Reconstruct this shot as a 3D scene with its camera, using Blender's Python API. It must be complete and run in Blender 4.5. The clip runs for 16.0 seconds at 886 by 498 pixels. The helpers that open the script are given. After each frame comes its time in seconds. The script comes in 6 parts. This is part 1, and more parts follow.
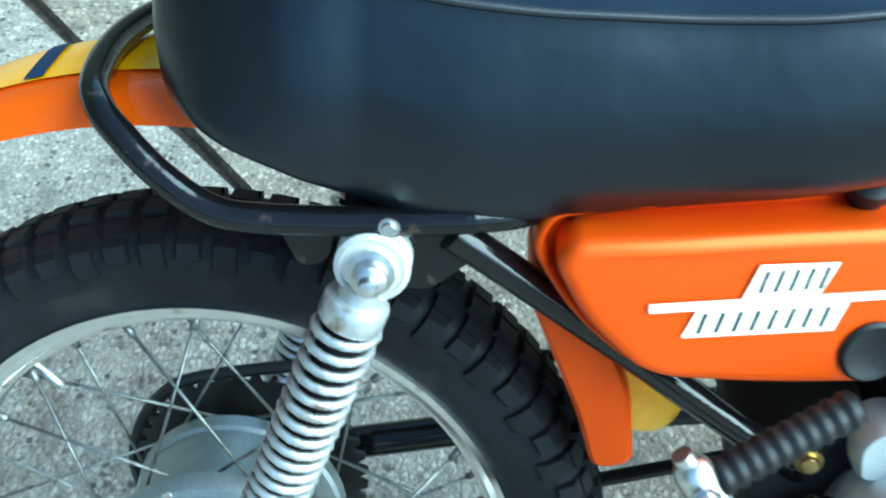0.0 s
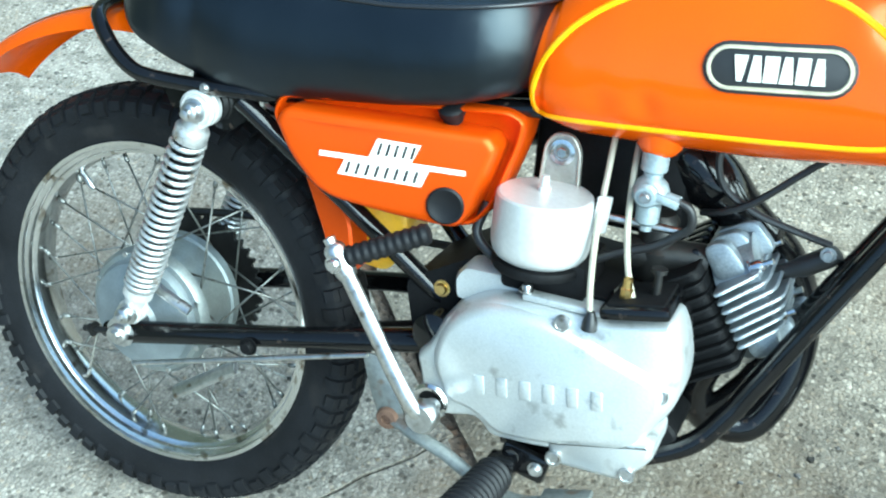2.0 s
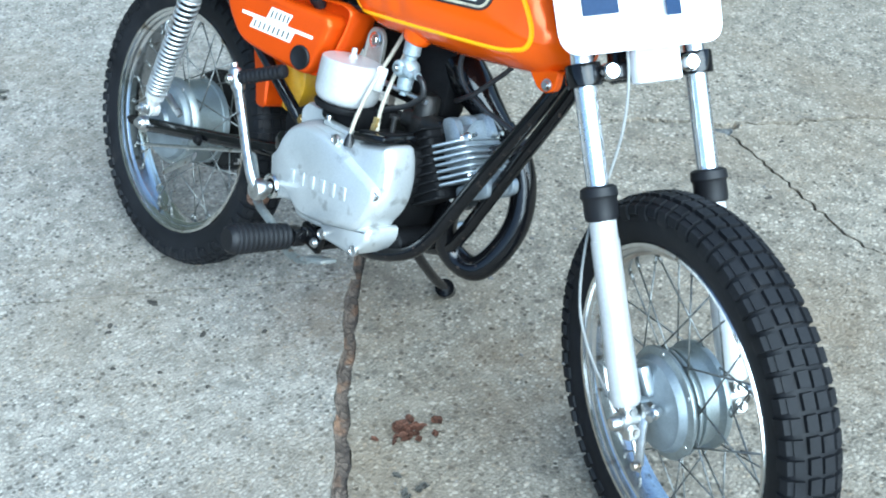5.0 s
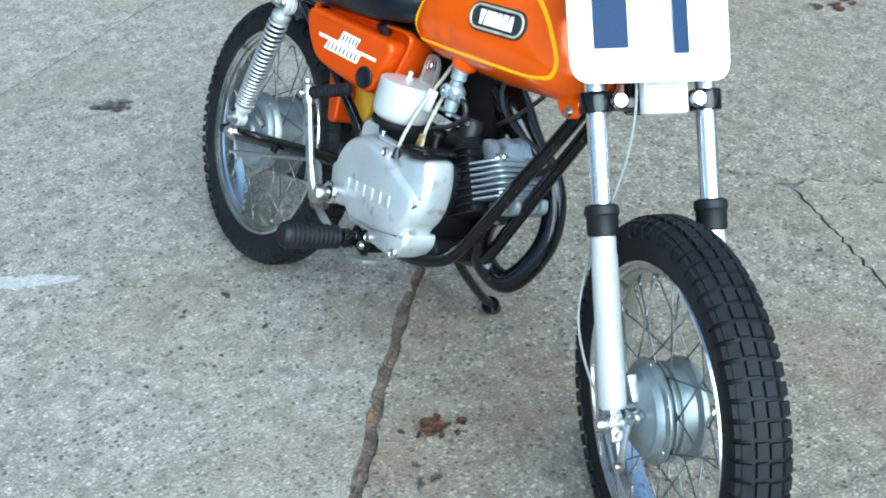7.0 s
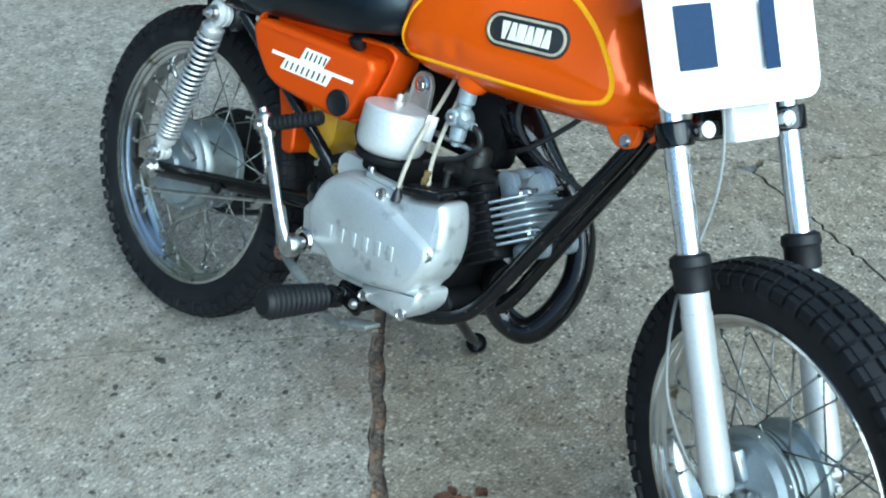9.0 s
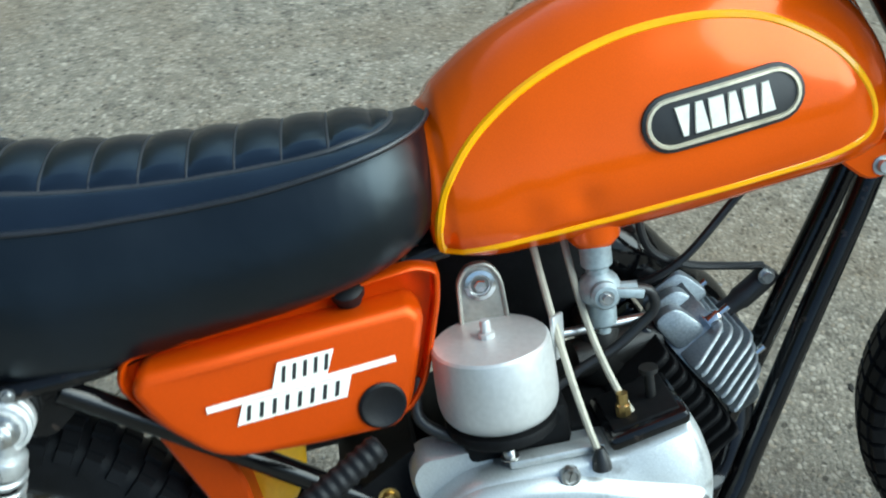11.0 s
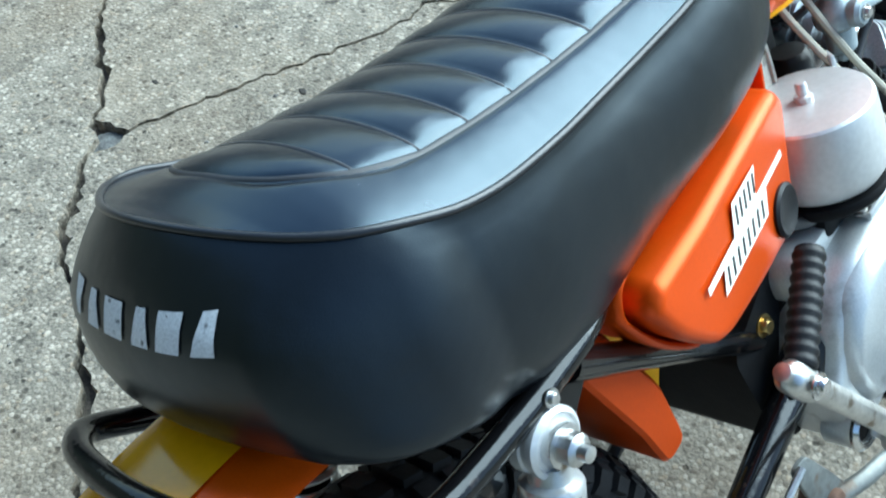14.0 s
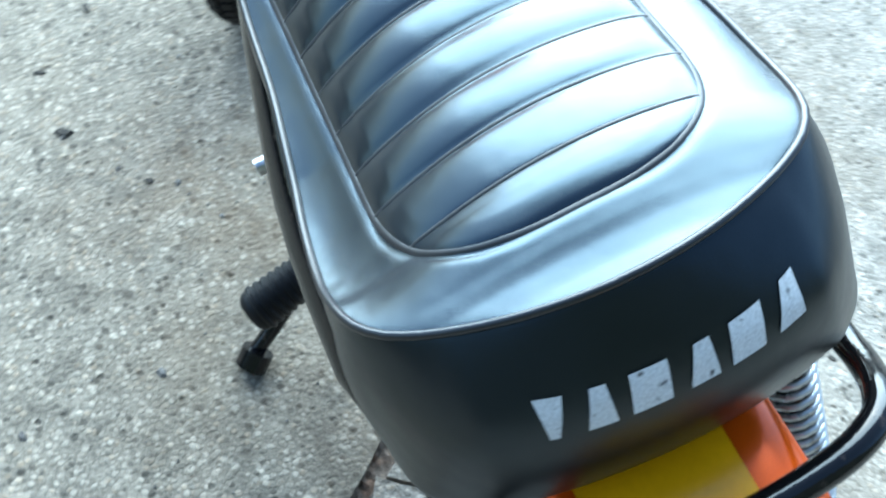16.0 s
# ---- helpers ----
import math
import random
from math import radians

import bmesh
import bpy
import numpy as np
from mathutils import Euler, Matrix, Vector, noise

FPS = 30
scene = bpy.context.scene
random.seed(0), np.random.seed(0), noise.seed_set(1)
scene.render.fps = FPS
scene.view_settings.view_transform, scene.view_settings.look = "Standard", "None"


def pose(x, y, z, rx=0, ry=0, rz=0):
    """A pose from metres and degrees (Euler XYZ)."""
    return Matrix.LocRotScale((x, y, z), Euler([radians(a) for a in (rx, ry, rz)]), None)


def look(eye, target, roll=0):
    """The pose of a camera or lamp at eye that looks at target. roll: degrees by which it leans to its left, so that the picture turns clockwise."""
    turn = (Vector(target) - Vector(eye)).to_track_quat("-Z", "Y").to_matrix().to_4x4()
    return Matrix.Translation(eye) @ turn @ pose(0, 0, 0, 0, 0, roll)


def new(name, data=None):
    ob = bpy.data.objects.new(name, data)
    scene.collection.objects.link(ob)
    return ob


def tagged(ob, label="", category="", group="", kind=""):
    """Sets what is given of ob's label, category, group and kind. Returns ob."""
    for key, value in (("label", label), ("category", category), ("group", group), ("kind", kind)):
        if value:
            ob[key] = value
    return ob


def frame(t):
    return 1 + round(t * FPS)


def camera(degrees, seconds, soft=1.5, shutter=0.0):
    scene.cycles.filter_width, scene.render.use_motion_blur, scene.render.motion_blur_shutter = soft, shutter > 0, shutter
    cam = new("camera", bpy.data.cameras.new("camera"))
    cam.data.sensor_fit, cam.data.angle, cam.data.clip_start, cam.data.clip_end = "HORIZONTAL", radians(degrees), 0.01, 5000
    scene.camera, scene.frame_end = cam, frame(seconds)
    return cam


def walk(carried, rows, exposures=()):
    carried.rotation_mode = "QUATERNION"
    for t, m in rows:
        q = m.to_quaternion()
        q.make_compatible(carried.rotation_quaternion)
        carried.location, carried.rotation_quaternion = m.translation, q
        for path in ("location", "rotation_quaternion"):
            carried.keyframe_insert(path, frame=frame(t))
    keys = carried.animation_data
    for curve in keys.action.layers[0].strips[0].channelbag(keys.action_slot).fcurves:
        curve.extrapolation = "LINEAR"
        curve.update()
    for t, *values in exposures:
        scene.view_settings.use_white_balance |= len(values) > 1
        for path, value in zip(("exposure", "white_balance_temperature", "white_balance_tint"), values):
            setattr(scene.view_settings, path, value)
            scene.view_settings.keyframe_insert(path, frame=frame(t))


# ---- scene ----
import functools
from mathutils.bvhtree import BVHTree
from mathutils.geometry import tessellate_polygon

# ---- camera ----
cam = camera(41.77, 16.0, soft=1.95, shutter=0.25)
PATH = [
    (0.0, pose(0.1844, -0.1778, 1.0279, 34.882, 1.313, 3.331)),
    (0.5, pose(0.3529, -0.3341, 1.1483, 37.517, 5.327, 10.306)),
    (1.0, pose(0.4951, -0.4420, 1.1992, 38.902, 7.467, 14.146)),
    (1.5, pose(0.6290, -0.5230, 1.2218, 42.560, 6.756, 18.565)),
    (2.0, pose(0.7518, -0.5404, 1.2626, 42.648, 6.268, 22.541)),
    (2.5, pose(0.9167, -0.6205, 1.2681, 45.777, 6.064, 26.825)),
    (3.0, pose(1.0966, -0.7073, 1.2588, 48.510, 5.655, 30.700)),
    (3.5, pose(1.2727, -0.7480, 1.2776, 48.951, 5.674, 34.539)),
    (4.0, pose(1.4501, -0.7117, 1.2621, 49.488, 6.855, 39.685)),
    (4.2, pose(1.4999, -0.7023, 1.2755, 49.348, 7.019, 41.042)),
    (6.5, pose(1.9326, -0.6653, 1.3384, 55.048, 6.197, 54.575)),
    (7.0, pose(1.9297, -0.6589, 1.3350, 54.967, 6.785, 55.098)),
    (7.5, pose(1.9242, -0.6523, 1.3251, 55.103, 6.909, 55.627)),
    (8.0, pose(1.9011, -0.6571, 1.3111, 55.278, 6.691, 55.483)),
    (8.2, pose(1.8596, -0.6972, 1.3148, 55.265, 5.929, 54.553)),
    (10.3, pose(0.6748, -0.5811, 1.2802, 44.789, 4.894, 12.184)),
    (10.5, pose(0.5811, -0.5319, 1.2498, 44.724, 4.828, 6.134)),
    (11.0, pose(0.3956, -0.3626, 1.2035, 41.976, 4.825, -10.306)),
    (11.5, pose(0.2629, -0.2222, 1.1878, 40.738, 3.461, -26.053)),
    (12.0, pose(0.1239, -0.1354, 1.2108, 39.860, 2.728, -34.949)),
    (12.5, pose(0.0649, 0.0050, 1.1253, 35.314, 3.024, -39.943)),
    (13.0, pose(-0.0060, 0.0082, 1.0628, 37.922, 0.554, -42.853)),
    (13.5, pose(-0.0918, 0.0233, 1.0463, 39.946, -0.345, -49.262)),
    (14.0, pose(-0.1415, 0.0039, 1.0642, 38.833, 0.495, -51.632)),
    (14.5, pose(-0.2000, 0.0625, 1.0597, 37.489, -1.931, -57.842)),
    (15.0, pose(-0.2452, 0.1950, 1.0122, 36.334, -7.718, -66.885)),
    (15.2, pose(-0.2193, 0.2797, 1.0026, 33.585, -8.997, -73.776)),
    (15.4, pose(-0.1958, 0.3574, 1.0092, 31.925, -10.286, -81.816)),
    (15.6, pose(-0.1744, 0.4096, 1.0045, 32.849, -10.417, -90.548)),
    (15.8, pose(-0.1697, 0.4810, 0.9861, 36.820, -11.305, -101.933)),
    (16.0, pose(-0.1701, 0.5796, 0.9823, 40.917, -13.017, -112.733)),
]
walk(cam, PATH, exposures=[(0.0, 1.5, 5500, -14), (1.0, 1.62, 6200, -9), (1.5, 1.6, 6100, -9), (2.0, 1.5, 6050, -9), (3.0, 1.37, 5950, -2), (4.2, 1.28, 5600, 0), (6.5, 0.94, 5800, 0), (7.0, 0.88, 5800, 0), (7.5, 0.88, 5800, 0), (8.2, 0.78, 5500, -6), (10.5, 0.34, 6450, -2), (11.0, 0.58, 6350, -3), (11.5, 0.79, 5750, -3),
                            (12.0, 0.67, 5650, -3),
                            (12.5, 0.58, 5700, -3), (13.0, 0.86, 5750, -3), (13.5, 0.97, 6000, -1), (14.0, 1.1, 5950, -2), (14.5, 1.15, 6250, 0), (15.0, 1.3, 6350, 1), (15.5, 1.43, 5450, -2), (16.0, 1.6, 5650, -2)])

# ---- light: open shade under a bright, hazy sky ----
SUN_ELEVATION, SUN_AZIMUTH = 37, -11
world = bpy.data.worlds.new("sky")
scene.world = world
world.use_nodes = True
wn = world.node_tree
sky = wn.nodes.new("ShaderNodeTexSky")
sky.sky_type, sky.sun_disc = "NISHITA", False
sky.sun_elevation, sky.sun_rotation = radians(SUN_ELEVATION), radians(90 - SUN_AZIMUTH)
sky.air_density, sky.dust_density, sky.ozone_density = 1.0, 1.6, 1.6
wn.nodes["Background"].inputs["Strength"].default_value = 0.15
wn.links.new(sky.outputs["Color"], wn.nodes["Background"].inputs["Color"])
sun = new("sun", bpy.data.lights.new("sun", "SUN"))
sun.data.energy, sun.data.angle, sun.data.color = 5.0, radians(72), (0.79, 0.92, 1.0)
a, e = radians(SUN_AZIMUTH), radians(SUN_ELEVATION)
sun.matrix_world = look((5 * math.cos(a) * math.cos(e), 5 * math.sin(a) * math.cos(e), 5 * math.sin(e)), (0, 0, 0))


# ---- materials ----
def material(name, colour, rough=0.5, metal=0.0, vary=0.12, scale=6.0, grain=0.06, grain_scale=220.0, bump=0.02,
             coat=0.0, rough_vary=0.1, sheen=(1.0, 1.0, 1.0), wear=None, wear_amount=0.0, wear_scale=14.0, spec=0.5, ripple=0.0):
    """Principled paint, metal or plastic with broad and fine variation, optional worn patches and fine relief."""
    m = bpy.data.materials.new(name)
    m.use_nodes = True
    t = m.node_tree
    p = t.nodes["Principled BSDF"]
    p.inputs["Metallic"].default_value = metal
    p.inputs["Coat Weight"].default_value = coat
    p.inputs["Coat Roughness"].default_value = 0.06
    p.inputs["Specular IOR Level"].default_value = spec
    p.inputs["Specular Tint"].default_value = (*sheen, 1)
    co = t.nodes.new("ShaderNodeTexCoord")

    def noise_at(sc, detail=4.0):
        n = t.nodes.new("ShaderNodeTexNoise")
        n.inputs["Scale"].default_value, n.inputs["Detail"].default_value = sc, detail
        t.links.new(co.outputs["Object"], n.inputs["Vector"])
        return n

    def mix(fac, a_, b_, kind="MIX"):
        x = t.nodes.new("ShaderNodeMix")
        x.data_type, x.blend_type = "RGBA", kind
        for sock, v in (("Factor", fac), ("A", a_), ("B", b_)):
            s_ = [i for i in x.inputs if i.name == sock and i.type == ("VALUE" if sock == "Factor" else "RGBA")][0]
            if isinstance(v, (int, float)):
                s_.default_value = v
            elif isinstance(v, tuple):
                s_.default_value = (*v, 1)
            else:
                t.links.new(v, s_)
        return [o for o in x.outputs if o.type == "RGBA"][0]

    def ramp(src, lo, hi):
        r = t.nodes.new("ShaderNodeMapRange")
        r.inputs["From Min"].default_value, r.inputs["From Max"].default_value = lo, hi
        t.links.new(src, r.inputs["Value"])
        return r.outputs["Result"]

    broad, fine = noise_at(scale), noise_at(grain_scale, 2.0)
    dark = tuple(c * (1 - vary) for c in colour)
    light = tuple(min(1.0, c * (1 + vary)) for c in colour)
    col = mix(ramp(broad.outputs["Fac"], 0.3, 0.7), dark, light)
    g = mix(ramp(fine.outputs["Fac"], 0.3, 0.7), (1 - grain,) * 3, (1 + grain,) * 3)
    col = mix(1.0, col, g, "MULTIPLY")
    if wear:
        w = noise_at(wear_scale, 8.0)
        col = mix(ramp(w.outputs["Fac"], 0.62 - wear_amount * 0.3, 0.72 - wear_amount * 0.2), col, wear)
    t.links.new(col, p.inputs["Base Color"])
    rr = t.nodes.new("ShaderNodeMapRange")
    rr.inputs["To Min"].default_value, rr.inputs["To Max"].default_value = max(0.02, rough - rough_vary), min(1.0, rough + rough_vary)
    t.links.new(broad.outputs["Fac"], rr.inputs["Value"])
    t.links.new(rr.outputs["Result"], p.inputs["Roughness"])
    if bump:
        b = t.nodes.new("ShaderNodeBump")
        b.inputs["Strength"].default_value, b.inputs["Distance"].default_value = bump * 10, 0.0006
        t.links.new(fine.outputs["Fac"], b.inputs["Height"])
        t.links.new(b.outputs["Normal"], p.inputs["Normal"])
        if ripple:
            wave, b2 = noise_at(16.0, 3.0), t.nodes.new("ShaderNodeBump")
            b2.inputs["Strength"].default_value, b2.inputs["Distance"].default_value = 1.0, ripple
            t.links.new(wave.outputs["Fac"], b2.inputs["Height"])
            t.links.new(b2.outputs["Normal"], b.inputs["Normal"])
    return m


def concrete_material(name, base, dark, pale, stain):
    """Weathered concrete: sand matrix, exposed pebbles in mixed greys, pits, broad stains."""
    m = bpy.data.materials.new(name)
    m.use_nodes = True
    t = m.node_tree
    p = t.nodes["Principled BSDF"]
    p.inputs["Roughness"].default_value = 0.88
    p.inputs["Specular IOR Level"].default_value = 0.25
    geo = t.nodes.new("ShaderNodeNewGeometry")
    info = t.nodes.new("ShaderNodeObjectInfo")

    def tex(kind, sc, **kw):
        n = t.nodes.new(kind)
        n.inputs["Scale"].default_value = sc
        for k, v in kw.items():
            n.inputs[k].default_value = v
        t.links.new(geo.outputs["Position"], n.inputs["Vector"])
        return n

    def rng(src, a0, a1, b0=0.0, b1=1.0):
        r = t.nodes.new("ShaderNodeMapRange")
        for k, v in (("From Min", a0), ("From Max", a1), ("To Min", b0), ("To Max", b1)):
            r.inputs[k].default_value = v
        t.links.new(src, r.inputs["Value"])
        return r.outputs["Result"]

    def mul(a_, b_):
        n = t.nodes.new("ShaderNodeMath")
        n.operation = "MULTIPLY"
        t.links.new(a_, n.inputs[0])
        if isinstance(b_, float):
            n.inputs[1].default_value = b_
        else:
            t.links.new(b_, n.inputs[1])
        return n.outputs[0]

    def mix(fac, a_, b_):
        x = t.nodes.new("ShaderNodeMix")
        x.data_type = "RGBA"
        for i in x.inputs:
            if i.name == "Factor" and i.type == "VALUE":
                t.links.new(fac, i)
            elif i.type == "RGBA":
                v = a_ if i.name == "A" else b_
                if isinstance(v, tuple):
                    i.default_value = (*v, 1)
                else:
                    t.links.new(v, i)
        return [o for o in x.outputs if o.type == "RGBA"][0]

    sand = tex("ShaderNodeTexNoise", 330.0, Detail=4.0)
    col = mix(rng(sand.outputs["Fac"], 0.3, 0.7), tuple(c * 0.66 for c in base), tuple(c * 1.3 for c in base))
    peb = tex("ShaderNodeTexVoronoi", 145.0, Randomness=1.0)
    sep = t.nodes.new("ShaderNodeSeparateColor")
    t.links.new(peb.outputs["Color"], sep.inputs["Color"])
    core = rng(peb.outputs["Distance"], 0.62, 0.3)
    seam = tex("ShaderNodeTexVoronoi", 145.0, Randomness=1.0)
    seam.feature = "DISTANCE_TO_EDGE"
    col = mix(mul(core, rng(sep.outputs["Red"], 0.0, 0.5, 0.5, 0.0)), col, tuple(c * 0.6 for c in base))
    col = mix(rng(seam.outputs["Distance"], 0.1, 0.01, 0.0, 0.42), col, tuple(c * 0.3 for c in base))
    col = mix(mul(core, rng(sep.outputs["Red"], 0.5, 0.88, 0.0, 0.68)), col, pale)
    col = mix(mul(core, rng(sep.outputs["Green"], 0.64, 0.92, 0.0, 0.66)), col, dark)
    col = mix(mul(core, rng(sep.outputs["Blue"], 0.82, 0.9, 0.0, 0.4)), col, (0.36, 0.27, 0.18))
    big = tex("ShaderNodeTexVoronoi", 92.0, Randomness=1.0)
    sepb = t.nodes.new("ShaderNodeSeparateColor")
    t.links.new(big.outputs["Color"], sepb.inputs["Color"])
    gem = rng(big.outputs["Distance"], 0.5, 0.28)
    col = mix(mul(gem, rng(sepb.outputs["Red"], 0.74, 0.95, 0.0, 0.62)), col, tuple(min(1.0, c * 1.12) for c in pale))
    col = mix(mul(gem, rng(sepb.outputs["Green"], 0.8, 0.88, 0.0, 0.8)), col, dark)
    pit = tex("ShaderNodeTexVoronoi", 58.0, Randomness=1.0)
    sep2 = t.nodes.new("ShaderNodeSeparateColor")
    t.links.new(pit.outputs["Color"], sep2.inputs["Color"])
    pits = mul(rng(pit.outputs["Distance"], 0.24, 0.12), rng(sep2.outputs["Red"], 0.8, 0.84))
    col = mix(pits, col, tuple(c * 0.22 for c in base))
    pock = tex("ShaderNodeTexVoronoi", 21.0, Randomness=1.0)
    sep3 = t.nodes.new("ShaderNodeSeparateColor")
    t.links.new(pock.outputs["Color"], sep3.inputs["Color"])
    col = mix(mul(rng(pock.outputs["Distance"], 0.17, 0.09, 0.0, 0.8), rng(sep3.outputs["Green"], 0.84, 0.9)), col, tuple(c * 0.3 for c in base))
    patch = tex("ShaderNodeTexNoise", 24.0, Detail=5.0, Roughness=0.65)
    col = mix(rng(patch.outputs["Fac"], 0.51, 0.66, 0.0, 0.62), col, tuple(c * 0.45 for c in base))
    col = mix(rng(patch.outputs["Fac"], 0.47, 0.31, 0.0, 0.5), col, tuple(c * 1.55 for c in base))
    broad = tex("ShaderNodeTexNoise", 2.2, Detail=6.0)
    col = mix(rng(broad.outputs["Fac"], 0.48, 0.72, 0.0, 0.45), col, stain)
    blot = tex("ShaderNodeTexNoise", 11.0, Detail=6.0, Roughness=0.7)
    # rusty drip stains soaked into the concrete beside the joint
    for centre, reach in (((0.7, 0.25, 0.0), 0.24), ((0.38, 0.12, 0.0), 0.2), ((-0.3, 0.4, 0.0), 0.26)):
        far = t.nodes.new("ShaderNodeVectorMath")
        far.operation = "DISTANCE"
        far.inputs[1].default_value = centre
        t.links.new(geo.outputs["Position"], far.inputs[0])
        soak = mul(rng(far.outputs["Value"], reach, reach * 0.2), rng(blot.outputs["Fac"], 0.36, 0.62, 0.05, 0.45))
        col = mix(soak, col, (0.165, 0.105, 0.056))
    col = mix(rng(blot.outputs["Fac"], 0.55, 0.78, 0.0, 0.4), col, tuple(c * 0.6 for c in base))
    slab = mix(info.outputs["Random"], (0.93, 0.93, 0.93), (1.05, 1.04, 1.02))
    x = t.nodes.new("ShaderNodeMix")
    x.data_type, x.blend_type = "RGBA", "MULTIPLY"
    for i in x.inputs:
        if i.name == "Factor" and i.type == "VALUE":
            i.default_value = 1.0
        elif i.type == "RGBA":
            t.links.new(col if i.name == "A" else slab, i)
    t.links.new([o for o in x.outputs if o.type == "RGBA"][0], p.inputs["Base Color"])
    h = t.nodes.new("ShaderNodeMath")
    h.operation = "SUBTRACT"
    t.links.new(mul(core, 0.5), h.inputs[0])
    t.links.new(pits, h.inputs[1])
    h2 = t.nodes.new("ShaderNodeMath")
    h2.operation = "ADD"
    t.links.new(h.outputs[0], h2.inputs[0])
    t.links.new(mul(sand.outputs["Fac"], 0.8), h2.inputs[1])
    b = t.nodes.new("ShaderNodeBump")
    b.inputs["Strength"].default_value, b.inputs["Distance"].default_value = 0.7, 0.0022
    t.links.new(h2.outputs[0], b.inputs["Height"])
    t.links.new(b.outputs["Normal"], p.inputs["Normal"])
    return m


CONCRETE = concrete_material("concrete", (0.26, 0.236, 0.203), (0.034, 0.031, 0.027), (0.45, 0.415, 0.36), (0.175, 0.138, 0.096))
BROWNCONCRETE = concrete_material("brown_concrete", (0.214, 0.187, 0.149), (0.034, 0.03, 0.024), (0.44, 0.39, 0.315), (0.165, 0.118, 0.072))
DIRT = material("packed_dirt", (0.075, 0.06, 0.045), 0.95, vary=0.4, scale=40, grain=0.4, grain_scale=300, bump=0.08)
STRIP = material("joint_strip", (0.088, 0.066, 0.05), 0.95, vary=0.5, scale=30, grain=0.4, grain_scale=400, bump=0.1, wear=(0.17, 0.095, 0.055), wear_amount=0.3, wear_scale=22)
ORANGE = material("orange_paint", (0.8, 0.099, 0.001), 0.2, metal=0.25, vary=0.05, scale=9, grain=0.05, grain_scale=900, bump=0.0, spec=0.22, coat=0.24, rough_vary=0.05)
PLASTIC = material("orange_plastic", (0.6, 0.063, 0.001), 0.36, metal=0.4, vary=0.06, scale=9, grain=0.03, grain_scale=500, bump=0.004, coat=0.04, spec=0.25, rough_vary=0.06)
YELLOW = material("yellow_paint", (0.92, 0.4, 0.001), 0.16, vary=0.05, scale=20, grain=0.03, bump=0.0, coat=0.0, spec=0.4)
AMBER = material("yellow_plastic", (0.75, 0.4, 0.02), 0.35, vary=0.1, scale=12, coat=0.2)
# blue of the reflected sky is put into the vinyl's base and specular tint
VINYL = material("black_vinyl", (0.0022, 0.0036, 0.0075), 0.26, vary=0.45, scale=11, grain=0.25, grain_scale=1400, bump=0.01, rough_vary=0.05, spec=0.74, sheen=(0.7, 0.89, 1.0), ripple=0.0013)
# dark reflections on sides and rear are put into this darker, duller vinyl copy
SIDEVINYL = material("darkened_side_vinyl", (0.0018, 0.0026, 0.0045), 0.32, vary=0.45, scale=11, grain=0.25, grain_scale=1400, bump=0.014, rough_vary=0.06, spec=0.5, sheen=(0.78, 0.92, 1.0), ripple=0.0016)
PIPING = material("dark_piping", (0.012, 0.0128, 0.0155), 0.32, grain_scale=900)
SILK = material("silver_print", (0.62, 0.63, 0.64), 0.5, vary=0.1, grain=0.15, grain_scale=700, wear=(0.05, 0.05, 0.055), wear_amount=0.02, wear_scale=160)
BLACK = material("black_enamel", (0.0035, 0.0035, 0.004), 0.12, vary=0.3, scale=20, spec=0.38, wear=(0.03, 0.022, 0.018), wear_amount=0.0, wear_scale=90)
MATT = material("matt_black", (0.0055, 0.0055, 0.006), 0.6, vary=0.3, scale=30, grain=0.2, bump=0.03, spec=0.12)
RUBBER = material("tyre_rubber", (0.009, 0.0093, 0.0106), 0.6, vary=0.35, scale=18, grain=0.25, grain_scale=500, bump=0.04, wear=(0.018, 0.017, 0.017), wear_amount=0.05, wear_scale=25, spec=0.17)
GRIP = material("peg_rubber", (0.006, 0.006, 0.007), 0.5, vary=0.3, scale=30, grain_scale=600, bump=0.03, spec=0.25)
CHROME = material("chrome", (0.66, 0.66, 0.66), 0.2, metal=1.0, vary=0.06, scale=30, grain=0.05, bump=0.0, rough_vary=0.08, wear=(0.3, 0.27, 0.23), wear_amount=0.05, wear_scale=70)
RIM = material("dulled_rim_plating", (0.62, 0.62, 0.61), 0.2, metal=1.0, vary=0.12, scale=25, grain=0.06, bump=0.0, rough_vary=0.1, wear=(0.2, 0.17, 0.13), wear_amount=0.12, wear_scale=50)
STEEL = material("zinc_steel", (0.55, 0.55, 0.54), 0.34, metal=1.0, vary=0.18, scale=40, grain=0.12, bump=0.01, wear=(0.2, 0.16, 0.12), wear_amount=0.1, wear_scale=60)
HEAD = material("grey_cast_head", (0.3, 0.33, 0.35), 0.42, metal=0.7, vary=0.15, scale=25, grain=0.15, grain_scale=500, bump=0.04)
ALLOY = material("silver_engine_paint", (0.54, 0.555, 0.55), 0.38, metal=0.6, vary=0.08, scale=14, grain=0.08, grain_scale=700, bump=0.02, wear=(0.33, 0.33, 0.32), wear_amount=0.08, wear_scale=38)
CAST = material("cast_aluminium", (0.5, 0.54, 0.57), 0.34, metal=1.0, vary=0.12, scale=18, grain=0.04, grain_scale=500, bump=0.01)
DRUM = material("dull_cast_drum", (0.24, 0.27, 0.285), 0.5, metal=0.6, vary=0.2, scale=30, grain=0.06, grain_scale=400, bump=0.015)
SILVER = material("silver_lacquer", (0.56, 0.56, 0.55), 0.38, metal=0.42, vary=0.06, scale=12, grain=0.05, bump=0.006)
BRASS = material("brass", (0.6, 0.42, 0.16), 0.3, metal=1.0)
